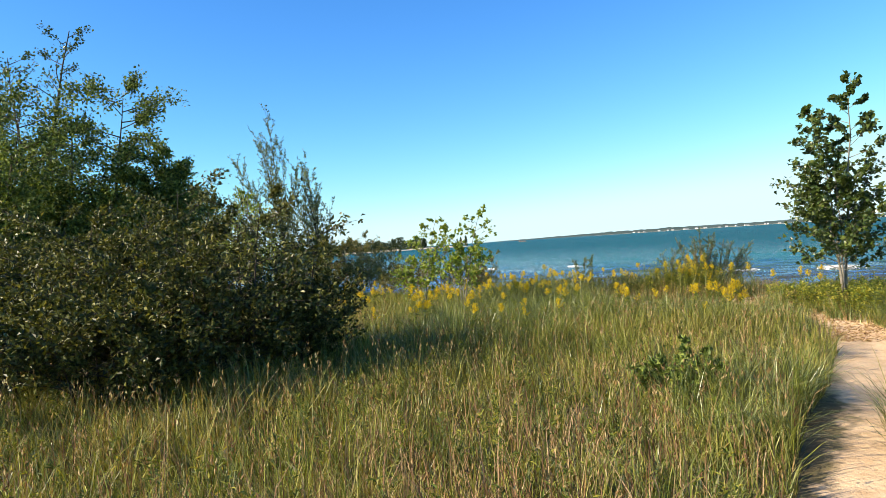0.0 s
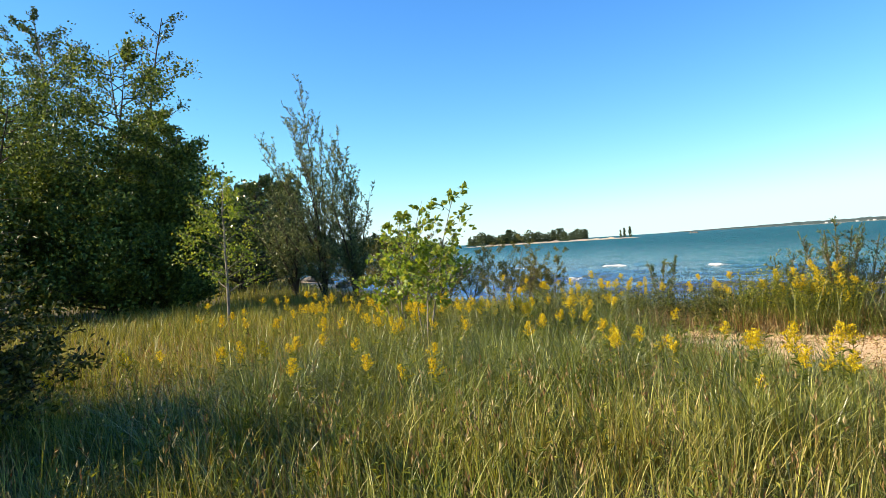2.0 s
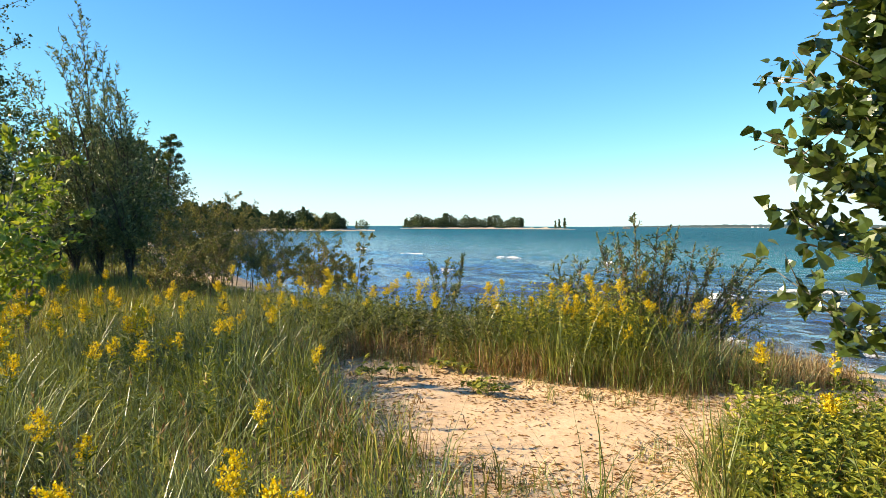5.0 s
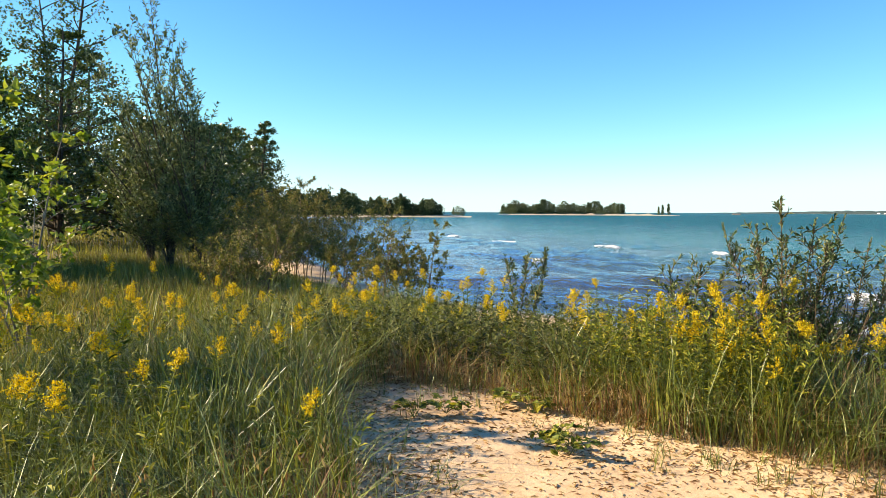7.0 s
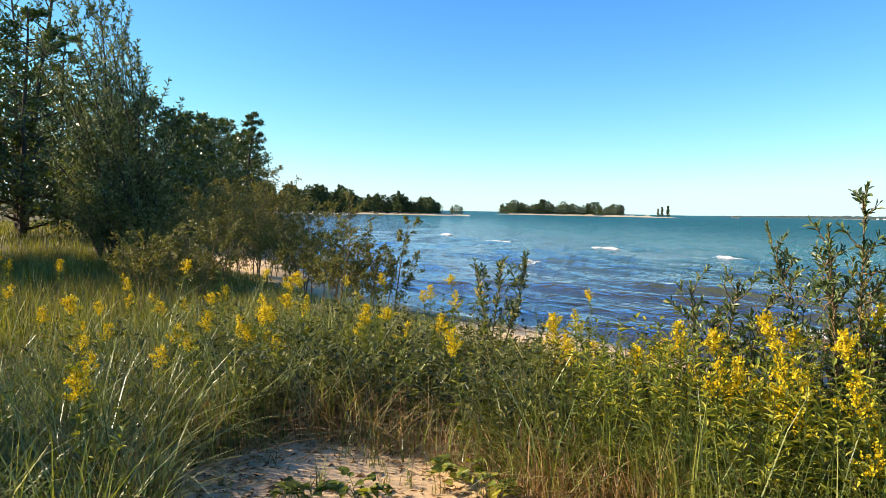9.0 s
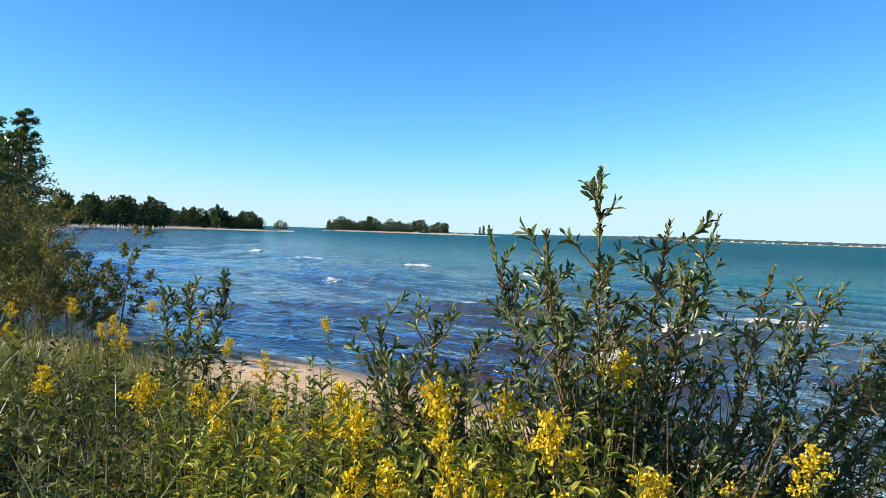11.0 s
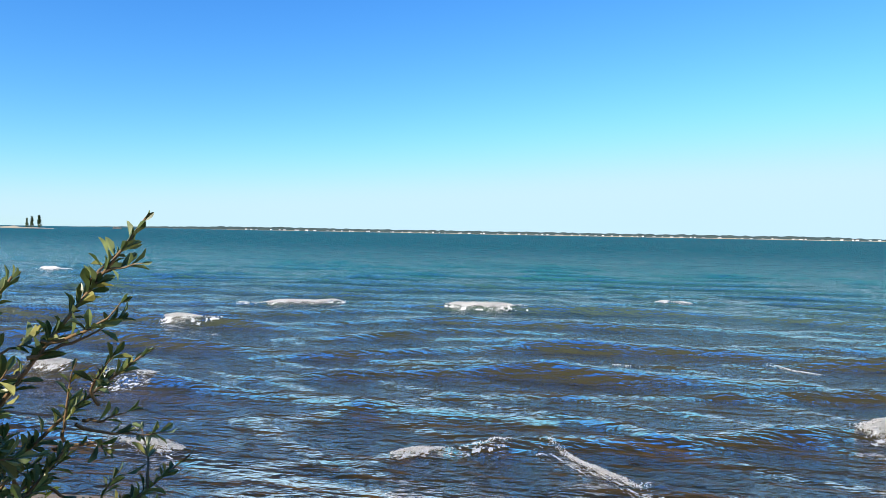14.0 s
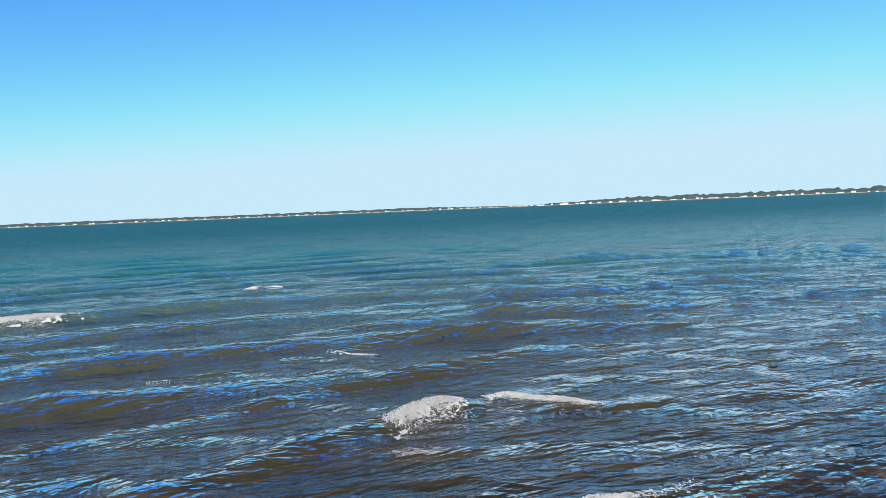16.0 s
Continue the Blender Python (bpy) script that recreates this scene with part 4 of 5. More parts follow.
def willow(x, y, seed, height, stems, spread, lead):
    """Many upright stems from one foot, each with long wispy shoots of narrow leaves that the wind leans over."""
    r = np.random.default_rng(seed)
    z = float(ground_z(np.array([x]), np.array([y]))[0])
    root = thing("willow", "tall upright grey-green willow with wispy shoots", "tree", "willows by the shore", place=(x, y, z - 0.02))
    twig, crown = Geo(), Geo()
    t = np.linspace(0, 1, 9)
    for k in range(stems):
        a = 2.4 * k + r.uniform(-0.4, 0.4)
        out = spread * np.sqrt((k + 0.3) / stems)
        h = height * (1.0 - 0.52 * (k / stems) ** 0.8) * r.uniform(0.88, 1.05)
        line = np.stack([np.cos(a) * out * (0.2 * t + 0.8 * t ** 1.5) + lead[0] * t ** 2, np.sin(a) * out * (0.2 * t + 0.8 * t ** 1.5) + lead[1] * t ** 2, h * (t - 0.04 * t ** 2)], -1)
        line = line + np.cumsum(r.normal(0, 0.035, line.shape), 0) * t[:, None] * [1, 1, 0.3]
        wood = Geo()
        tube(wood, line, 0.032 * (1 - 0.92 * t), 5)
        part("stem", wood, M_DARKBARK, root, smooth=True)
        for j in range(int(6 + 5.0 * h)):
            u = 0.16 + 0.84 * r.random()
            p = along(line, np.array([u]))[0]
            b = r.uniform(0, 6.283)
            ln = r.uniform(0.35, 0.95) * (1.3 - 0.75 * u)
            steep = 0.7 + 1.1 * u
            d = unit(np.array([np.cos(b) + lead[0] * 0.25, np.sin(b) + lead[1] * 0.25, steep]))
            s = np.linspace(0, 1, 5)
            sh = p + d * ln * s[:, None] + np.array([-0.12, -0.05, 0.10]) * (ln * s[:, None] ** 2)
            tube(twig, sh, 0.006 * (1 - 0.8 * s), 3)
            m = int(ln * (44 if u < 0.5 else 38))
            q = along(sh, r.uniform(0.1, 1.0, m))
            ang = np.arange(m) * 2.4
            ax = np.stack([np.cos(ang), np.sin(ang), np.full(m, 0.25)], -1) * 0.75 + d * 0.7 + r.normal(0, 0.3, (m, 3))
            leaves(crown, OVAL, q, ax, r.normal(0, 0.6, (m, 3)) + [0, 0, 0.7], r.uniform(0.07, 0.125, m), r.uniform(0.020, 0.034, m))
    part("branchwork", twig, M_DARKBARK, root, smooth=True, kind="stuff")
    part("crown", crown, M_WILLOW, root, kind="stuff")
    return root


willow(-5.45, 22.1, 91, 6.2, 13, 1.15, (-0.6, -0.1))
willow(-4.3, 21.5, 92, 5.2, 11, 0.85, (-0.3, -0.1))
willow(-6.9, 23.2, 93, 4.3, 11, 1.1, (-0.4, 0.0))
woody("sapling", "small light-green sapling with sparse leaves", "tree", 0.05, 13.1, 95, 2.1, 4, 12, 3, 9, 0.40, 0.42, 0.7, 0.070, 0.75, HEART, M_SAPLING, M_BARK, 0.016, (0.8, 1.0, 0.7, 0.3), "saplings in the meadow", 0.5, 0.45)
woody("sapling", "bright green leafy sapling with thin bare stems", "tree", -0.75, 14.5, 96, 2.1, 4, 10, 3, 8, 0.34, 0.42, 0.6, 0.072, 0.8, HEART, M_SAPLING, M_BARK, 0.018, (0.9, 1.0, 0.8, 0.3), "saplings in the meadow", 0.5, 0.5)

# dark wood at the back of the beach
for x, y, s, h in ((-13.5, 33, 101, 4.6), (-17, 39, 102, 5.6), (-20.5, 45.5, 103, 6.4), (-12.2, 29, 104, 4.4), (-27, 54, 105, 7.5), (-17, 30, 106, 8), (-22, 36, 107, 9)):
    woody("tree", "dark shaded tree at the back of the beach", "tree", x, y, s, h, 2, 28, 6, 26, 0.06, 2.6, 0.35, 0.17, 0.6, OVAL, M_POPLAR, M_DARKBARK, 0.14, (1.0, 1.0, 0.7, 0.2), "wood along the beach", 0.4, 1.0)

for x, y, s, h in ((-19.5, 47.5, 108, 7.2), (-21.5, 49.5, 109, 6.2), (-23.5, 53, 110, 7.0)):
    woody("pine", "dark pointed pine at the back of the beach", "tree", x, y, s, h, 1, 46, 5, 26, 0.05, 2.2, 0.05, 0.2, 0.4, OVAL, M_POPLAR, M_DARKBARK, 0.15, (1.0, 0.8, 0.45, 0.06), "pines along the beach", 0.4)

# shrubs along the shore
woody("shore_shrub", "rounded yellow-green shrub on the dune edge", "bush", -3.7, 23.9, 111, 2.15, 9, 12, 5, 18, 0.12, 0.8, 0.8, 0.065, 0.4, OVAL, M_YELLOWGREEN, M_STEM, 0.018, (0.8, 1.0, 0.8, 0.4), "shrubs by the shore", 0.3, 1.1)
woody("shore_shrub", "airy yellow-green shrub on the dune edge", "bush", -1.3, 21.9, 112, 1.45, 5, 9, 4, 15, 0.15, 0.6, 0.9, 0.06, 0.4, OVAL, M_YELLOWGREEN, M_STEM, 0.015, (0.8, 1.0, 0.8, 0.4), "shrubs by the shore", 0.3, 0.7)
woody("shore_shrub", "small yellow-green shrub on the dune edge", "bush", 0.5, 19.6, 113, 1.15, 4, 8, 4, 14, 0.15, 0.4, 0.9, 0.055, 0.4, OVAL, M_YELLOWGREEN, M_STEM, 0.012, (0.8, 1.0, 0.8, 0.4), "shrubs by the shore", 0.3, 0.5)
for x, y, s, h, rd in ((-2.7, 23.4, 120, 1.6, 0.6), (-4.2, 25.4, 141, 1.5, 0.7), (-5.6, 27.0, 142, 1.5, 0.8), (-7.4, 29.3, 143, 1.7, 0.9), (-2.4, 20.6, 115, 1.45, 0.6), (-0.3, 20.5, 116, 1.5, 0.5), (-4.6, 21.6, 117, 1.55, 0.7), (0.7, 20.3, 118, 1.3, 0.35), (-1.5, 18.9, 119, 1.05, 0.5)):
    woody("shore_shrub", "airy yellow-green shrub with bare twigs on the dune edge", "bush", x, y, s, h, 6, 10, 4, 16, 0.15, rd, 0.9, 0.055, 0.42, OVAL, M_YELLOWGREEN, M_STEM, 0.013,
          (0.8, 1.0, 0.8, 0.4), "shrubs by the shore", 0.3, rd * 1.4)
woody("low_shrub", "low dark-green leafy shrub in the meadow", "bush", 1.78, 5.55, 114, 0.50, 12, 7, 4, 11, 0.15, 0.20, 0.8, 0.050, 0.55, HEART, M_TREE, M_STEM, 0.006, (0.8, 1.0, 0.8, 0.4), "", 0.35, 0.28)

# cottonwood beside the trail
woody("cottonwood", "young cottonwood with glossy heart-shaped leaves and pale trunk", "tree", 6.4, 11.5, 121, 3.8, 4, 26, 6, 12, 0.28, 0.70, 0.5, 0.070, 0.95, HEART, M_POPLAR, M_BARK, 0.028,
      (0.9, 1.0, 0.75, 0.35), "", 0.28, 0.4, near=(5.3, 10.8, 1.7))


# ---- sallow bush at the head of the beach ----
def shoot(wood, crown, pts, leaf, r, gap=0.022, bare_to=0.35, girth=0.006):
    """A stem with oblong leaves in a spiral, thickest towards the tip."""
    pts = np.asarray(pts, float)
    u = np.linspace(0, 1, 12)
    a, b, c = pts
    line = ((1 - u) ** 2)[:, None] * a + (2 * u * (1 - u))[:, None] * b + (u ** 2)[:, None] * c
    line = line + np.cumsum(r.normal(0, 0.0022, line.shape), 0)
    tube(wood, line, girth * (1 - 0.75 * u), 5)
    ln = np.linalg.norm(np.diff(line, axis=0), axis=1).sum()
    n = max(6, int(ln * (1 - bare_to) / gap))
    s = np.sort(bare_to + (1 - bare_to) * r.random(n) ** 0.8)
    p = along(line, s)
    d = unit(along(np.gradient(line, axis=0), s))
    ang = np.arange(n) * 2.4
    e1 = unit(np.cross(d, [0.3, 0.9, 0.1]))
    e2 = np.cross(d, e1)
    out = e1 * np.cos(ang)[:, None] + e2 * np.sin(ang)[:, None]
    tip = np.clip((s - 0.86) / 0.14, 0, 1)[:, None]
    ax = out * (0.78 - 0.45 * tip) + d * (0.75 + 0.5 * tip) + r.normal(0, 0.28, d.shape) + np.array([0, 0, 0.15])
    size = leaf * r.uniform(0.65, 1.15, n) * (1 - 0.35 * tip[:, 0])
    crown.append((p, ax, d * 0.6 - out * 0.6 + r.normal(0, 0.45, d.shape), size, size * r.uniform(0.27, 0.40, n)))


def sallow(label, x, y, seed, tips, leaf, extra, spread, tall, low_side=(0, 0), arch=0.45):
    r = np.random.default_rng(seed)
    z = float(ground_z(np.array([x]), np.array([y]))[0])
    root = thing("sallow_bush", label, "bush", "sallows on the dune", place=(x, y, z - 0.02))
    wood, crown, joined = Geo(), [], Geo()
    for tx, ty, tz in tips:
        c = np.array([tx - x, ty - y, tz - z])
        a = r.normal(0, 0.05, 3) * [1, 1, 0]
        shoot(wood, crown, [a, a * 0.4 + c * [0.55, 0.55, arch] + r.normal(0, 0.03, 3), c], leaf, r, 0.0085, 0.42, 0.009)
        for k in range(25 if spread > 0.65 else 15):
            u = r.uniform(0.30, 0.95)
            w = [2 * u * (1 - u), u * u]
            p = a * (1 - u) ** 2 + w[0] * c * [0.55, 0.55, arch] + w[1] * c
            ahead = unit(c - c * [0.55, 0.55, arch])
            q = p + unit(ahead * 0.55 + r.normal(0, 0.62, 3) + [0, 0, 0.4]) * r.uniform(0.12, 0.34) * (1.25 - 0.75 * u)
            shoot(wood, crown, [p, (p + q) / 2 + r.normal(0, 0.025, 3), q], leaf, r, 0.0105, 0.30, 0.004)
    for k in range(extra):
        a = r.uniform(0, 6.28)
        rad = spread * r.uniform(0.2, 1) ** 0.7
        c = np.array([np.cos(a) * rad + low_side[0] * r.random(), np.sin(a) * rad * 0.6 + low_side[1] * r.random(), tall * r.uniform(0.5, 1.0) * (1 - 0.25 * rad / spread)])
        shoot(wood, crown, [r.normal(0, 0.08, 3) * [1, 1, 0], c * [0.5, 0.5, 0.5] + r.normal(0, 0.06, 3), c], leaf, r, 0.018, 0.52, 0.006)
    for k in range(extra):
        # dead twigs through the foot of the bush
        q = np.array([np.clip(r.normal(0, spread * 0.5), -spread, spread), np.clip(r.normal(0, spread * 0.3), -0.4, 0.4), tall * r.uniform(0.4, 0.85)])
        p0 = q * [0.5, 0.5, 0] + r.normal(0, 0.05, 3) * [1, 1, 0]
        tube(wood, np.stack([p0, (p0 + q) / 2 + r.normal(0, 0.05, 3), q]), [0.004, 0.003, 0.0015], 4)
    part("branchwork", wood, M_STEM, root, smooth=True, kind="stuff")
    p, ax, up, ln, wd = [np.concatenate([c[k] for c in crown]) for k in range(5)]
    foliage(joined, (0.2 - 0.1 * len(tips) / 6, -0.6, 1.0), 260 if len(tips) > 4 else 60, "leaf", OBOVATE, M_SALLOW, root, p, ax, up, ln, wd)
    part("crown", joined, M_SALLOW, root, "glossy green oblong leaves", kind="stuff")
    return root


sallow("leafy green sallow bush with upright shoots before the water", 5.5, 15.45, 131,
       [(5.33, 15.08, 1.47), (5.04, 15.75, 1.28), (5.57, 15.13, 1.33), (5.80, 15.43, 1.34), (5.17, 15.0, 1.28), (5.42, 15.3, 1.18), (5.68, 15.3, 1.18), (5.25, 15.4, 1.1)], 0.048, 120, 0.70, 1.05)
sallow("spreading sallow bush with long side branches over the beach", 5.85, 15.6, 132,
       [(6.63, 15.4, 1.13), (6.10, 15.25, 1.13), (6.66, 15.62, 0.84), (6.76, 15.7, 0.6), (5.94, 15.27, 1.19), (6.2, 15.6, 1.0), (6.35, 15.35, 0.85), (6.45, 15.25, 0.6), (6.5, 15.5, 0.7), (6.42, 15.4, 1.02)], 0.043, 60, 0.58, 0.8, (0.30, -0.1), 0.62)
sallow("few slender sallow shoots rising from dune grass", 3.2, 17.1, 133, [(3.20, 17.2, 0.88), (2.95, 17.3, 0.84), (3.40, 17.25, 0.90)], 0.06, 3, 0.2, 0.5)
sallow("low sallow bush among goldenrod", 4.75, 15.5, 134, [(4.64, 15.5, 0.95), (4.85, 15.3, 1.0), (5.0, 15.2, 0.95), (4.75, 15.25, 0.85)], 0.05, 36, 0.5, 0.8)


# ---- far shores ----
def far_tree(x, y, z, h, rad, seed, conifer):
    r = np.random.default_rng(seed)
    root = thing("far_tree", "distant dark-green tree across the water" if not conifer else "distant pointed dark tree across the water", "tree", "trees across the bay", place=(x, y, z))
    w, c = Geo(), Geo()
    tube(w, [(0, 0, 0), (0, 0, h * 0.5), (0, 0, h * 0.95)], [h * 0.025, h * 0.018, h * 0.004], 5)
    n = 260
    u = r.uniform(0.12, 1.0, n)
    prof = (1 - u) * 1.05 + 0.04 if conifer else np.sqrt(np.clip(1 - ((u - 0.55) / 0.5) ** 2, 0.03, 1))
    a = r.uniform(0, 6.28, n)
    d = rad * prof * np.sqrt(r.random(n)) * (1 + 0.3 * np.sin(a * 3 + seed))
    p = np.stack([np.cos(a) * d, np.sin(a) * d, u * h], -1)
    leaves(c, OVAL, p, r.normal(0, 1, (n, 3)), r.normal(0, 1, (n, 3)), h * r.uniform(0.07, 0.15, n), h * r.uniform(0.06, 0.11, n))
    part("trunk", w, M_DARKBARK, root)
    part("crown", c, M_FAR, root, kind="stuff")
    return root


def polar(az, dist):
    return 4.6 + dist * math.sin(radians(az)), 10.0 + dist * math.cos(radians(az))


def land(name, label, az0, az1, dist, depth, height, material, steps=60, rough=0.4, seed=1):
    """A low strip of land: a mound along an arc."""
    r = np.random.default_rng(seed)
    g = Geo()
    az = np.linspace(az0, az1, steps)
    rows = []
    for k, a in enumerate(az):
        end = min(1, 6 * min(k, steps - 1 - k) / steps + 0.02)
        top = height * end * (1 + rough * r.normal())
        for dd, hh in ((0, -0.6), (depth * 0.06, 0.25 * top), (depth * 0.35, top), (depth, 0.6 * top), (depth * 1.2, -1)):
            x, y = polar(a, dist + dd)
            rows.append((x, y, WATER_Z + hh))
    i, j = np.meshgrid(np.arange(steps - 1), np.arange(4), indexing="ij")
    q = np.stack([i * 5 + j, (i + 1) * 5 + j, (i + 1) * 5 + j + 1, i * 5 + j + 1], -1).reshape(-1, 4)
    g.add(rows, q[:, ::-1])
    return tagged(new(name, g.mesh(name, material, True)), label, "land", kind="structure")


M_FARSAND = plain_material("far_sand", (0.36, 0.29, 0.19), (0.50, 0.42, 0.30), 0.05, 0.95, 0.2)
land("land_1", "low wooded island with a sandy edge across the bay", -13.4, 1.2, 395, 30, 0.8, M_FARSAND, 50, 0.3, 2)
land("land_2", "wooded point with a narrow sand edge", -33, -15.5, 205, 60, 1.0, M_FARSAND, 60, 0.2, 3)
land("land_3", "tiny dark islet far out", 4.9, 5.6, 600, 8, 1.3, M_ROCK, 12, 0.3, 4)
land("far_shore", "thin blue-green wooded shore along the horizon", 2, 70, 2600, 200, 11, M_FARLAND, 260, 0.10, 5)
land("far_shore", "thin green wooded shore along the horizon", 66, 128, 1900, 200, 13, M_FARLAND, 260, 0.14, 6)
land("far_beach", "thin pale beach line under the far shore", 8, 126, 1860, 20, 0.9, M_FARSAND, 200, 0.3, 8)
k = 0
for az0, az1, dist, num, h0, h1 in ((-13.0, -8.6, 402, 34, 5.0, 9.0), (-8.5, -3.1, 402, 36, 4.2, 9.0), (-17.2, -15.8, 215, 3, 2.2, 4.2), (-20.6, -18.0, 212, 24, 3.6, 5.8), (-25.0, -20.6, 212, 34, 4.0, 7.6), (-33, -25.0, 170, 60, 4.4, 8.0)):
    for i in range(num):
        a = az0 + (az1 - az0) * (i + rng.uniform(0, 1)) / num
        dd = dist + rng.uniform(0, 16)
        x, y = polar(a, dd)
        h = (h0 + (h1 - h0) * (0.6 + 0.4 * math.sin(a * 3.1 + dist)) * rng.uniform(0.5, 1.1)) * rng.uniform(0.75, 1.05)
        far_tree(x, y, WATER_Z + 0.2, h, h * rng.uniform(0.26, 0.42), 200 + k, rng.random() < 0.3)
        k += 1
for a, h in ((-0.45, 4.6), (-0.15, 5.6), (0.3, 6.2), (-17.0, 4.0)):
    x, y = polar(a, 405)
    far_tree(x, y, WATER_Z + 0.2, h, h * 0.17, 400 + k, True)
    k += 1


def far_house(x, y, w, h, turn, i):
    root = thing("far_house", "tiny white house on the far shore", "house", "houses on the far shore", place=(x, y, WATER_Z + 0.5))
    root.rotation_euler = (0, 0, turn)
    b, r = Geo(), Geo()
    c = np.array([(sx * w / 2, sy * w * 0.35, sz * h) for sz in (0, 1) for sx, sy in ((-1, -1), (1, -1), (1, 1), (-1, 1))])
    b.add(c, [(0, 1, 5, 4), (1, 2, 6, 5), (2, 3, 7, 6), (3, 0, 4, 7)])
    e = np.array([(-w * .55, -w * .42, h), (w * .55, -w * .42, h), (w * .55, w * .42, h), (-w * .55, w * .42, h), (-w * .55, 0, h * 1.5), (w * .55, 0, h * 1.5)])
    r.add(e, [(0, 1, 5, 4), (2, 3, 4, 5)], [(0, 4, 3), (1, 2, 5)])
    part("wall", b, M_HOUSE, root)
    part("roof", r, M_ROOF, root)
    return root


for i in range(150):
    a = 14 + 96 * (i + rng.uniform(0, 1)) / 150
    dist = 2575 if a < 67 else 1880
    x, y = polar(a, dist)
    far_house(x, y, rng.uniform(4, 11), rng.uniform(1.6, 3.6), -radians(a) + rng.normal(0, 0.3), i)


# ---- breaking waves and drift on the beach ----
def foam_bank(x, y, length, width, high, seed, turn=-40.0):
    """A ragged crust of white water that rides on the nearest wave crest, thin and torn at its edges."""
    c, s = math.cos(radians(turn)), math.sin(radians(turn))
    step = 0.008 if y < 22 else 0.02
    u = np.arange(-length / 2, length / 2, step)
    reach = np.arange(-0.45, 0.46, 0.03)
    cu, cv = np.meshgrid(u, reach, indexing="ij")
    top = wave_z(x + c * cu - s * cv, y + s * cu + c * cv)
    crest = reach[np.argmax(top - 0.02 * np.abs(cv), 1)]
    crest = np.polyval(np.polyfit(u, crest, 1), u) + 0.03 * np.sin(u * 9 + seed)
    crest = np.clip(crest, -0.4, 0.4)
    v = np.arange(-2.2 * width, 0.6 * width, step)
    gu, gv = np.meshgrid(u, v, indexing="ij")
    px, py = x + c * gu - s * (gv + crest[:, None]), y + s * gu + c * (gv + crest[:, None])
    body = np.clip(0.55 + 0.55 * np.sin(gu * 3.1 + seed) + 0.3 * np.sin(gu * 7.7 + seed * 3), 0.12, 1.2) * np.clip((length / 2 - np.abs(gu)) / 0.15, 0, 1)
    across = np.where(gv > 0, gv / 0.6, -gv / 2.2) / width
    r = np.random.default_rng(seed)
    fleck = []
    for k in (2, 4):
        f = r.normal(0, 1, px.shape)
        for _ in range(k):
            f = (f + np.roll(f, 1, 0) + np.roll(f, 1, 1) + np.roll(f, -1, 0) + np.roll(f, -1, 1)) / 5
        fleck.append(f / f.std())
    torn = 0.35 * wob(px, py, 12.0, seed) + 0.35 * fleck[1] + 0.3 * fleck[0]
    cover = 0.8 * body * (1 - across) - 0.46 + 0.70 * torn * (0.45 + across)
    lump = np.clip(cover, 0, 1) * (0.7 + 0.10 * fleck[1] + 0.05 * fleck[0] + 0.25 * wob(px, py, 14.0, seed + 4))
    pz = wave_z(px, py) + 0.003 + 0.32 * high * lump * body
    nu, nv = px.shape
    k = np.arange(nu * nv).reshape(nu, nv)
    keep = cover[:-1, :-1] > 0
    quads = np.stack([k[:-1, :-1], k[1:, :-1], k[1:, 1:], k[:-1, 1:]], -1)[keep]
    g = Geo()
    g.add(np.stack([px, py, pz], -1), quads)
    # flecks of spray and froth, thickest along the crest
    big = 1.0 if y < 22 else 1.0 + (y - 22) / 9
    m = int(5200 * length * (0.4 + width / 0.1) / big)
    fu = r.uniform(-length / 2, length / 2, m)
    thick = np.clip(0.55 + 0.5 * np.sin(fu * 3.1 + seed) + 0.35 * np.sin(fu * 7.7 + seed * 3), 0.03, 1.3) * np.clip((length / 2 - np.abs(fu)) / 0.2, 0, 1)
    some = r.random(m) < thick
    fu, thick = fu[some], thick[some]
    fv = width * (0.25 * r.normal(0, 1, len(fu)) - 0.7 * r.exponential(1.0, len(fu)) * thick)
    fc = np.interp(fu, u, crest)
    fx, fy = x + c * fu - s * (fv + fc), y + s * fu + c * (fv + fc)
    size = r.uniform(0.002, 0.0072, len(fu)) * big * np.exp(-np.abs(fv) / (2.5 * width))
    fz = wave_z(fx, fy) + 0.003 + 0.5 * high * np.clip(1 - np.abs(fv) / (1.4 * width), 0, 1) * thick * r.random(len(fu))
    star = np.array([(1, 0, 0), (-1, 0, 0), (0, 1, 0), (0, -1, 0), (0, 0, 0.8), (0, 0, -0.8)])
    tri = np.array([(0, 2, 4), (2, 1, 4), (1, 3, 4), (3, 0, 4), (2, 0, 5), (1, 2, 5), (3, 1, 5), (0, 3, 5)])
    sv = np.stack([fx, fy, fz], -1)[:, None] + (star * r.uniform(0.7, 1.3, (len(fu), 6, 1))) * size[:, None, None]
    g.add(sv, (tri[None] + (np.arange(len(fu)) * 6)[:, None, None]).reshape(-1, 3))
    me = g.mesh("breaking_wave", M_FOAM, True)
    return tagged(new("breaking_wave", me), "ragged white foam on a small breaking wave", "foam", kind="stuff")


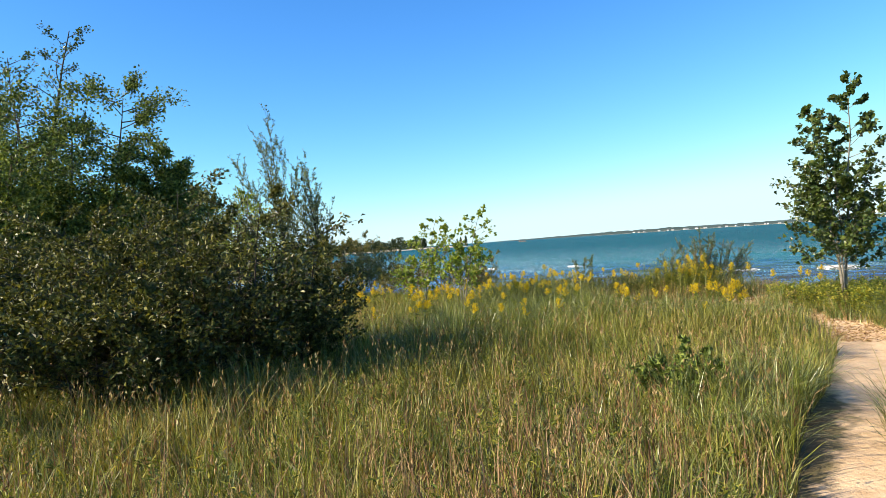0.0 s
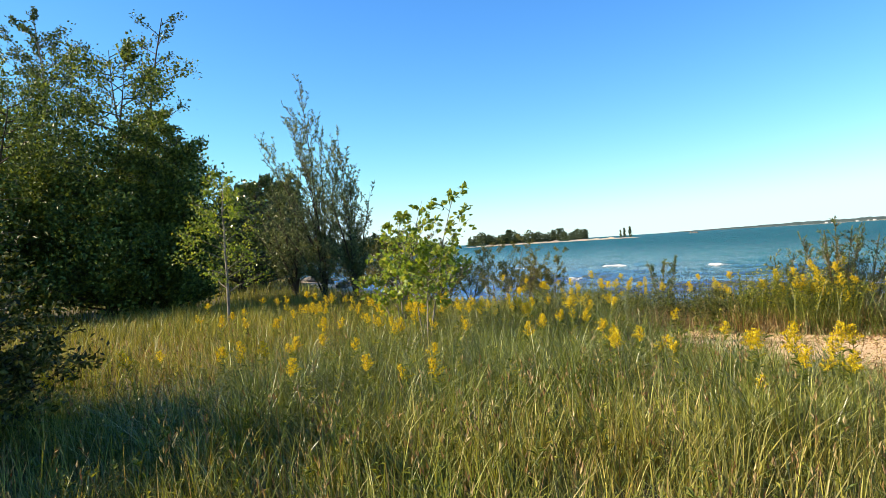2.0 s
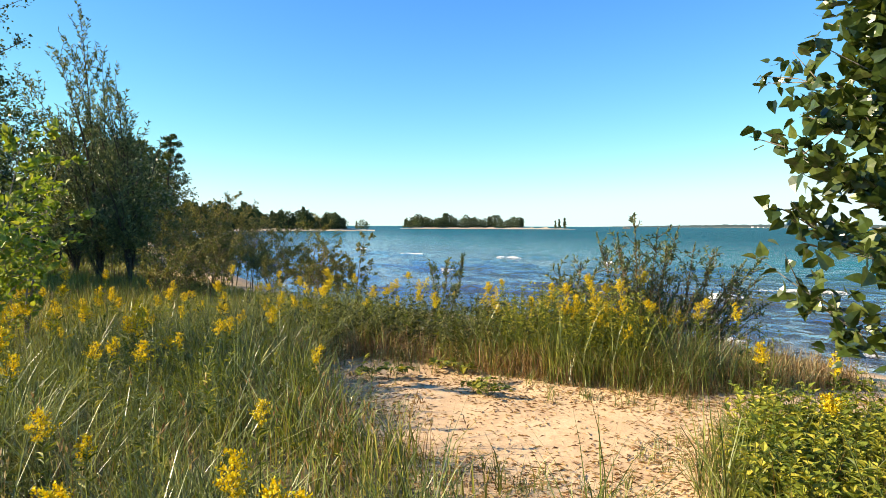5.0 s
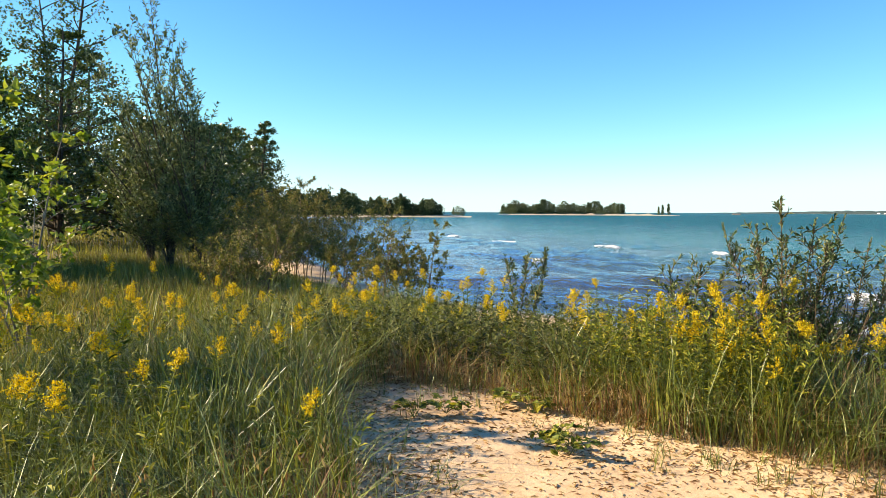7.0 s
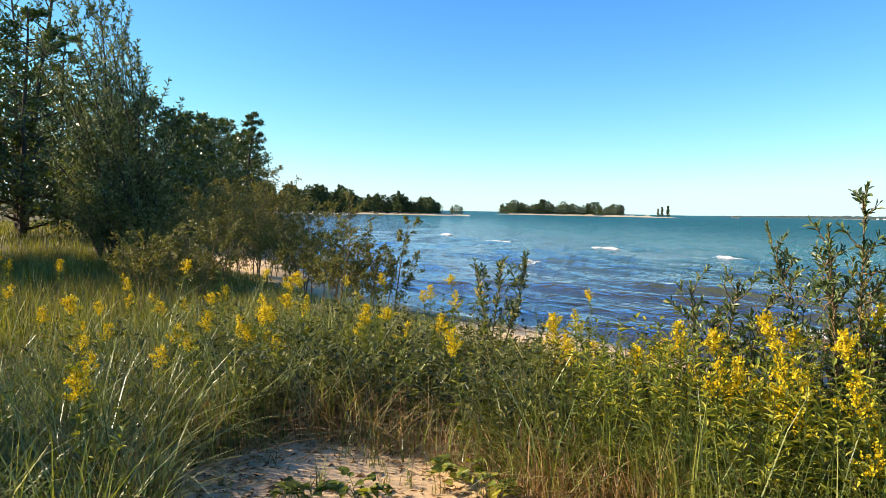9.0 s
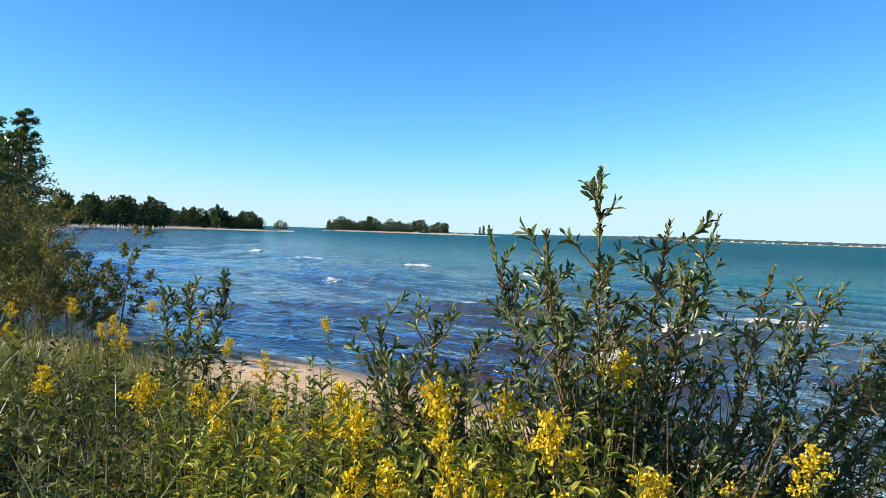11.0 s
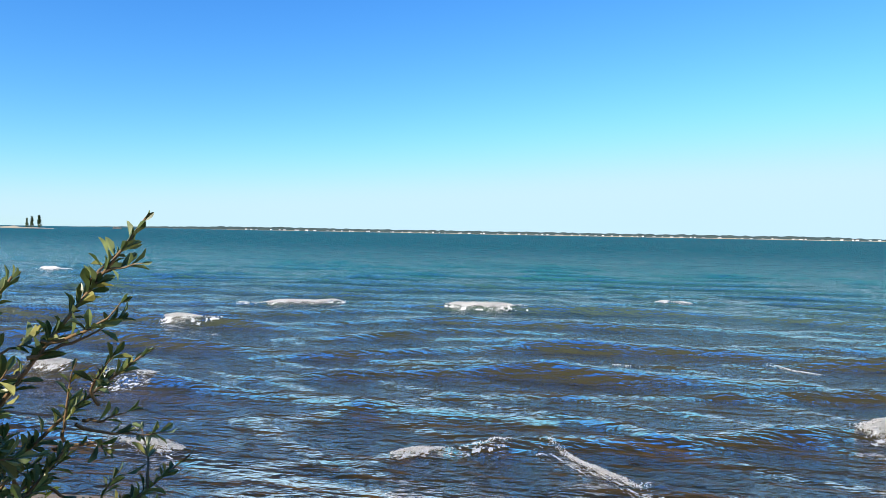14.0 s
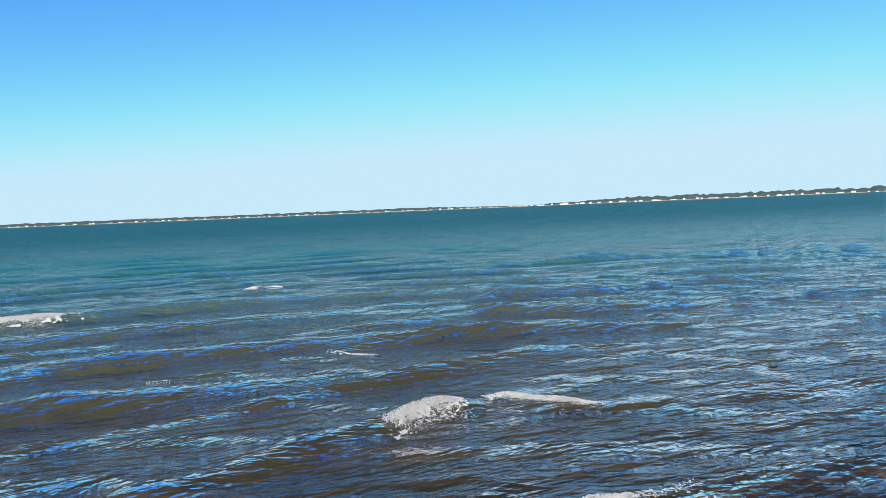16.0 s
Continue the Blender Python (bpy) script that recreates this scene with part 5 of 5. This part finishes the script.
for i, (x, y, ln, w, h, tn) in enumerate([(8.7, 17.75, 0.8, 0.07, 0.05, -35), (9.45, 17.3, 0.7, 0.13, 0.08, -38), (6.95, 20.8, 0.6, 0.16, 0.08, -38), (6.3, 21.6, 0.6, 0.08, 0.05, -40),
                                          (11.85, 16.55, 0.7, 0.15, 0.10, -40), (12.5, 15.95, 0.8, 0.06, 0.05, -42), (11.3, 15.2, 0.8, 0.09, 0.05, -45), (13.57, 18.5, 0.5, 0.05, 0.04, -40), (12.2, 19.75, 0.3, 0.05, 0.04, -40),
                                          (7.1, 19.0, 0.7, 0.08, 0.05, -35), (10.7, 27.0, 2.0, 0.10, 0.06, -38), (13.6, 24.6, 1.6, 0.12, 0.08, -38), (8.5, 25.0, 1.0, 0.1, 0.05, -35), (4.5, 29.0, 0.9, 0.12, 0.06, -30),
                                          (0.5, 33, 1.0, 0.15, 0.07, -30), (2.0, 44, 1.6, 0.2, 0.1, -30), (-4, 48, 1.4, 0.2, 0.1, -25), (-9, 55, 1.6, 0.2, 0.1, -25), (7, 40, 1.5, 0.18, 0.08, -30), (18.0, 24, 0.8, 0.1, 0.05, -42)]):
    foam_bank(x, y, ln, w, h, 500 + i, tn)


def drift_log(x0, y0, x1, y1, rad, seed):
    r = np.random.default_rng(seed)
    g = Geo()
    t = np.linspace(0, 1, 8)
    xs, ys = x0 + (x1 - x0) * t + r.normal(0, rad * 0.5, 8), y0 + (y1 - y0) * t + r.normal(0, rad * 0.5, 8)
    tube(g, np.stack([xs, ys, np.maximum(ground_z(xs, ys), WATER_Z) + rad * 0.7], -1), rad * (1 - 0.6 * t), 7)
    return tagged(new("drift_branch", g.mesh("drift_branch", M_DRIFT, True)), "bleached bare drift branch lying on the beach", "driftwood", "driftwood on the beach")


drift_log(0.4, 20.9, 3.0, 20.3, 0.035, 1)
drift_log(3.2, 18.9, 2.2, 19.6, 0.02, 2)
drift_log(4.6, 14.9, 4.2, 14.6, 0.012, 3)
drift_log(3.55, 14.95, 4.35, 14.85, 0.012, 5)
drift_log(3.7, 15.05, 4.2, 14.65, 0.009, 6)
drift_log(2.2, 17.9, 3.6, 17.4, 0.012, 7)
drift_log(6.6, 14.95, 6.9, 15.4, 0.016, 4)


def shore_rock(x, y, size, seed):
    r = np.random.default_rng(seed)
    bm = bmesh.new()
    bmesh.ops.create_icosphere(bm, subdivisions=2, radius=size)
    for v in bm.verts:
        v.co *= 1 + 0.35 * noise.noise(v.co / size * 1.3 + Vector((seed, 0, 0)))
        v.co.z *= 0.55
    me = bpy.data.meshes.new("rock")
    bm.to_mesh(me)
    bm.free()
    me.materials.append(M_ROCK)
    ob = new("rock", me)
    ob.location = (x, y, float(np.maximum(ground_z(np.array([x]), np.array([y]))[0], WATER_Z)) + size * 0.2)
    return tagged(ob, "dark weathered rock at the water's edge", "rock", "rocks by the shore")


for i in range(9):
    u = i / 8
    shore_rock(-9.5 - 6 * u + rng.normal(0, 0.5), 35 + 9 * u + rng.normal(0, 0.5), rng.uniform(0.2, 0.5), 600 + i)
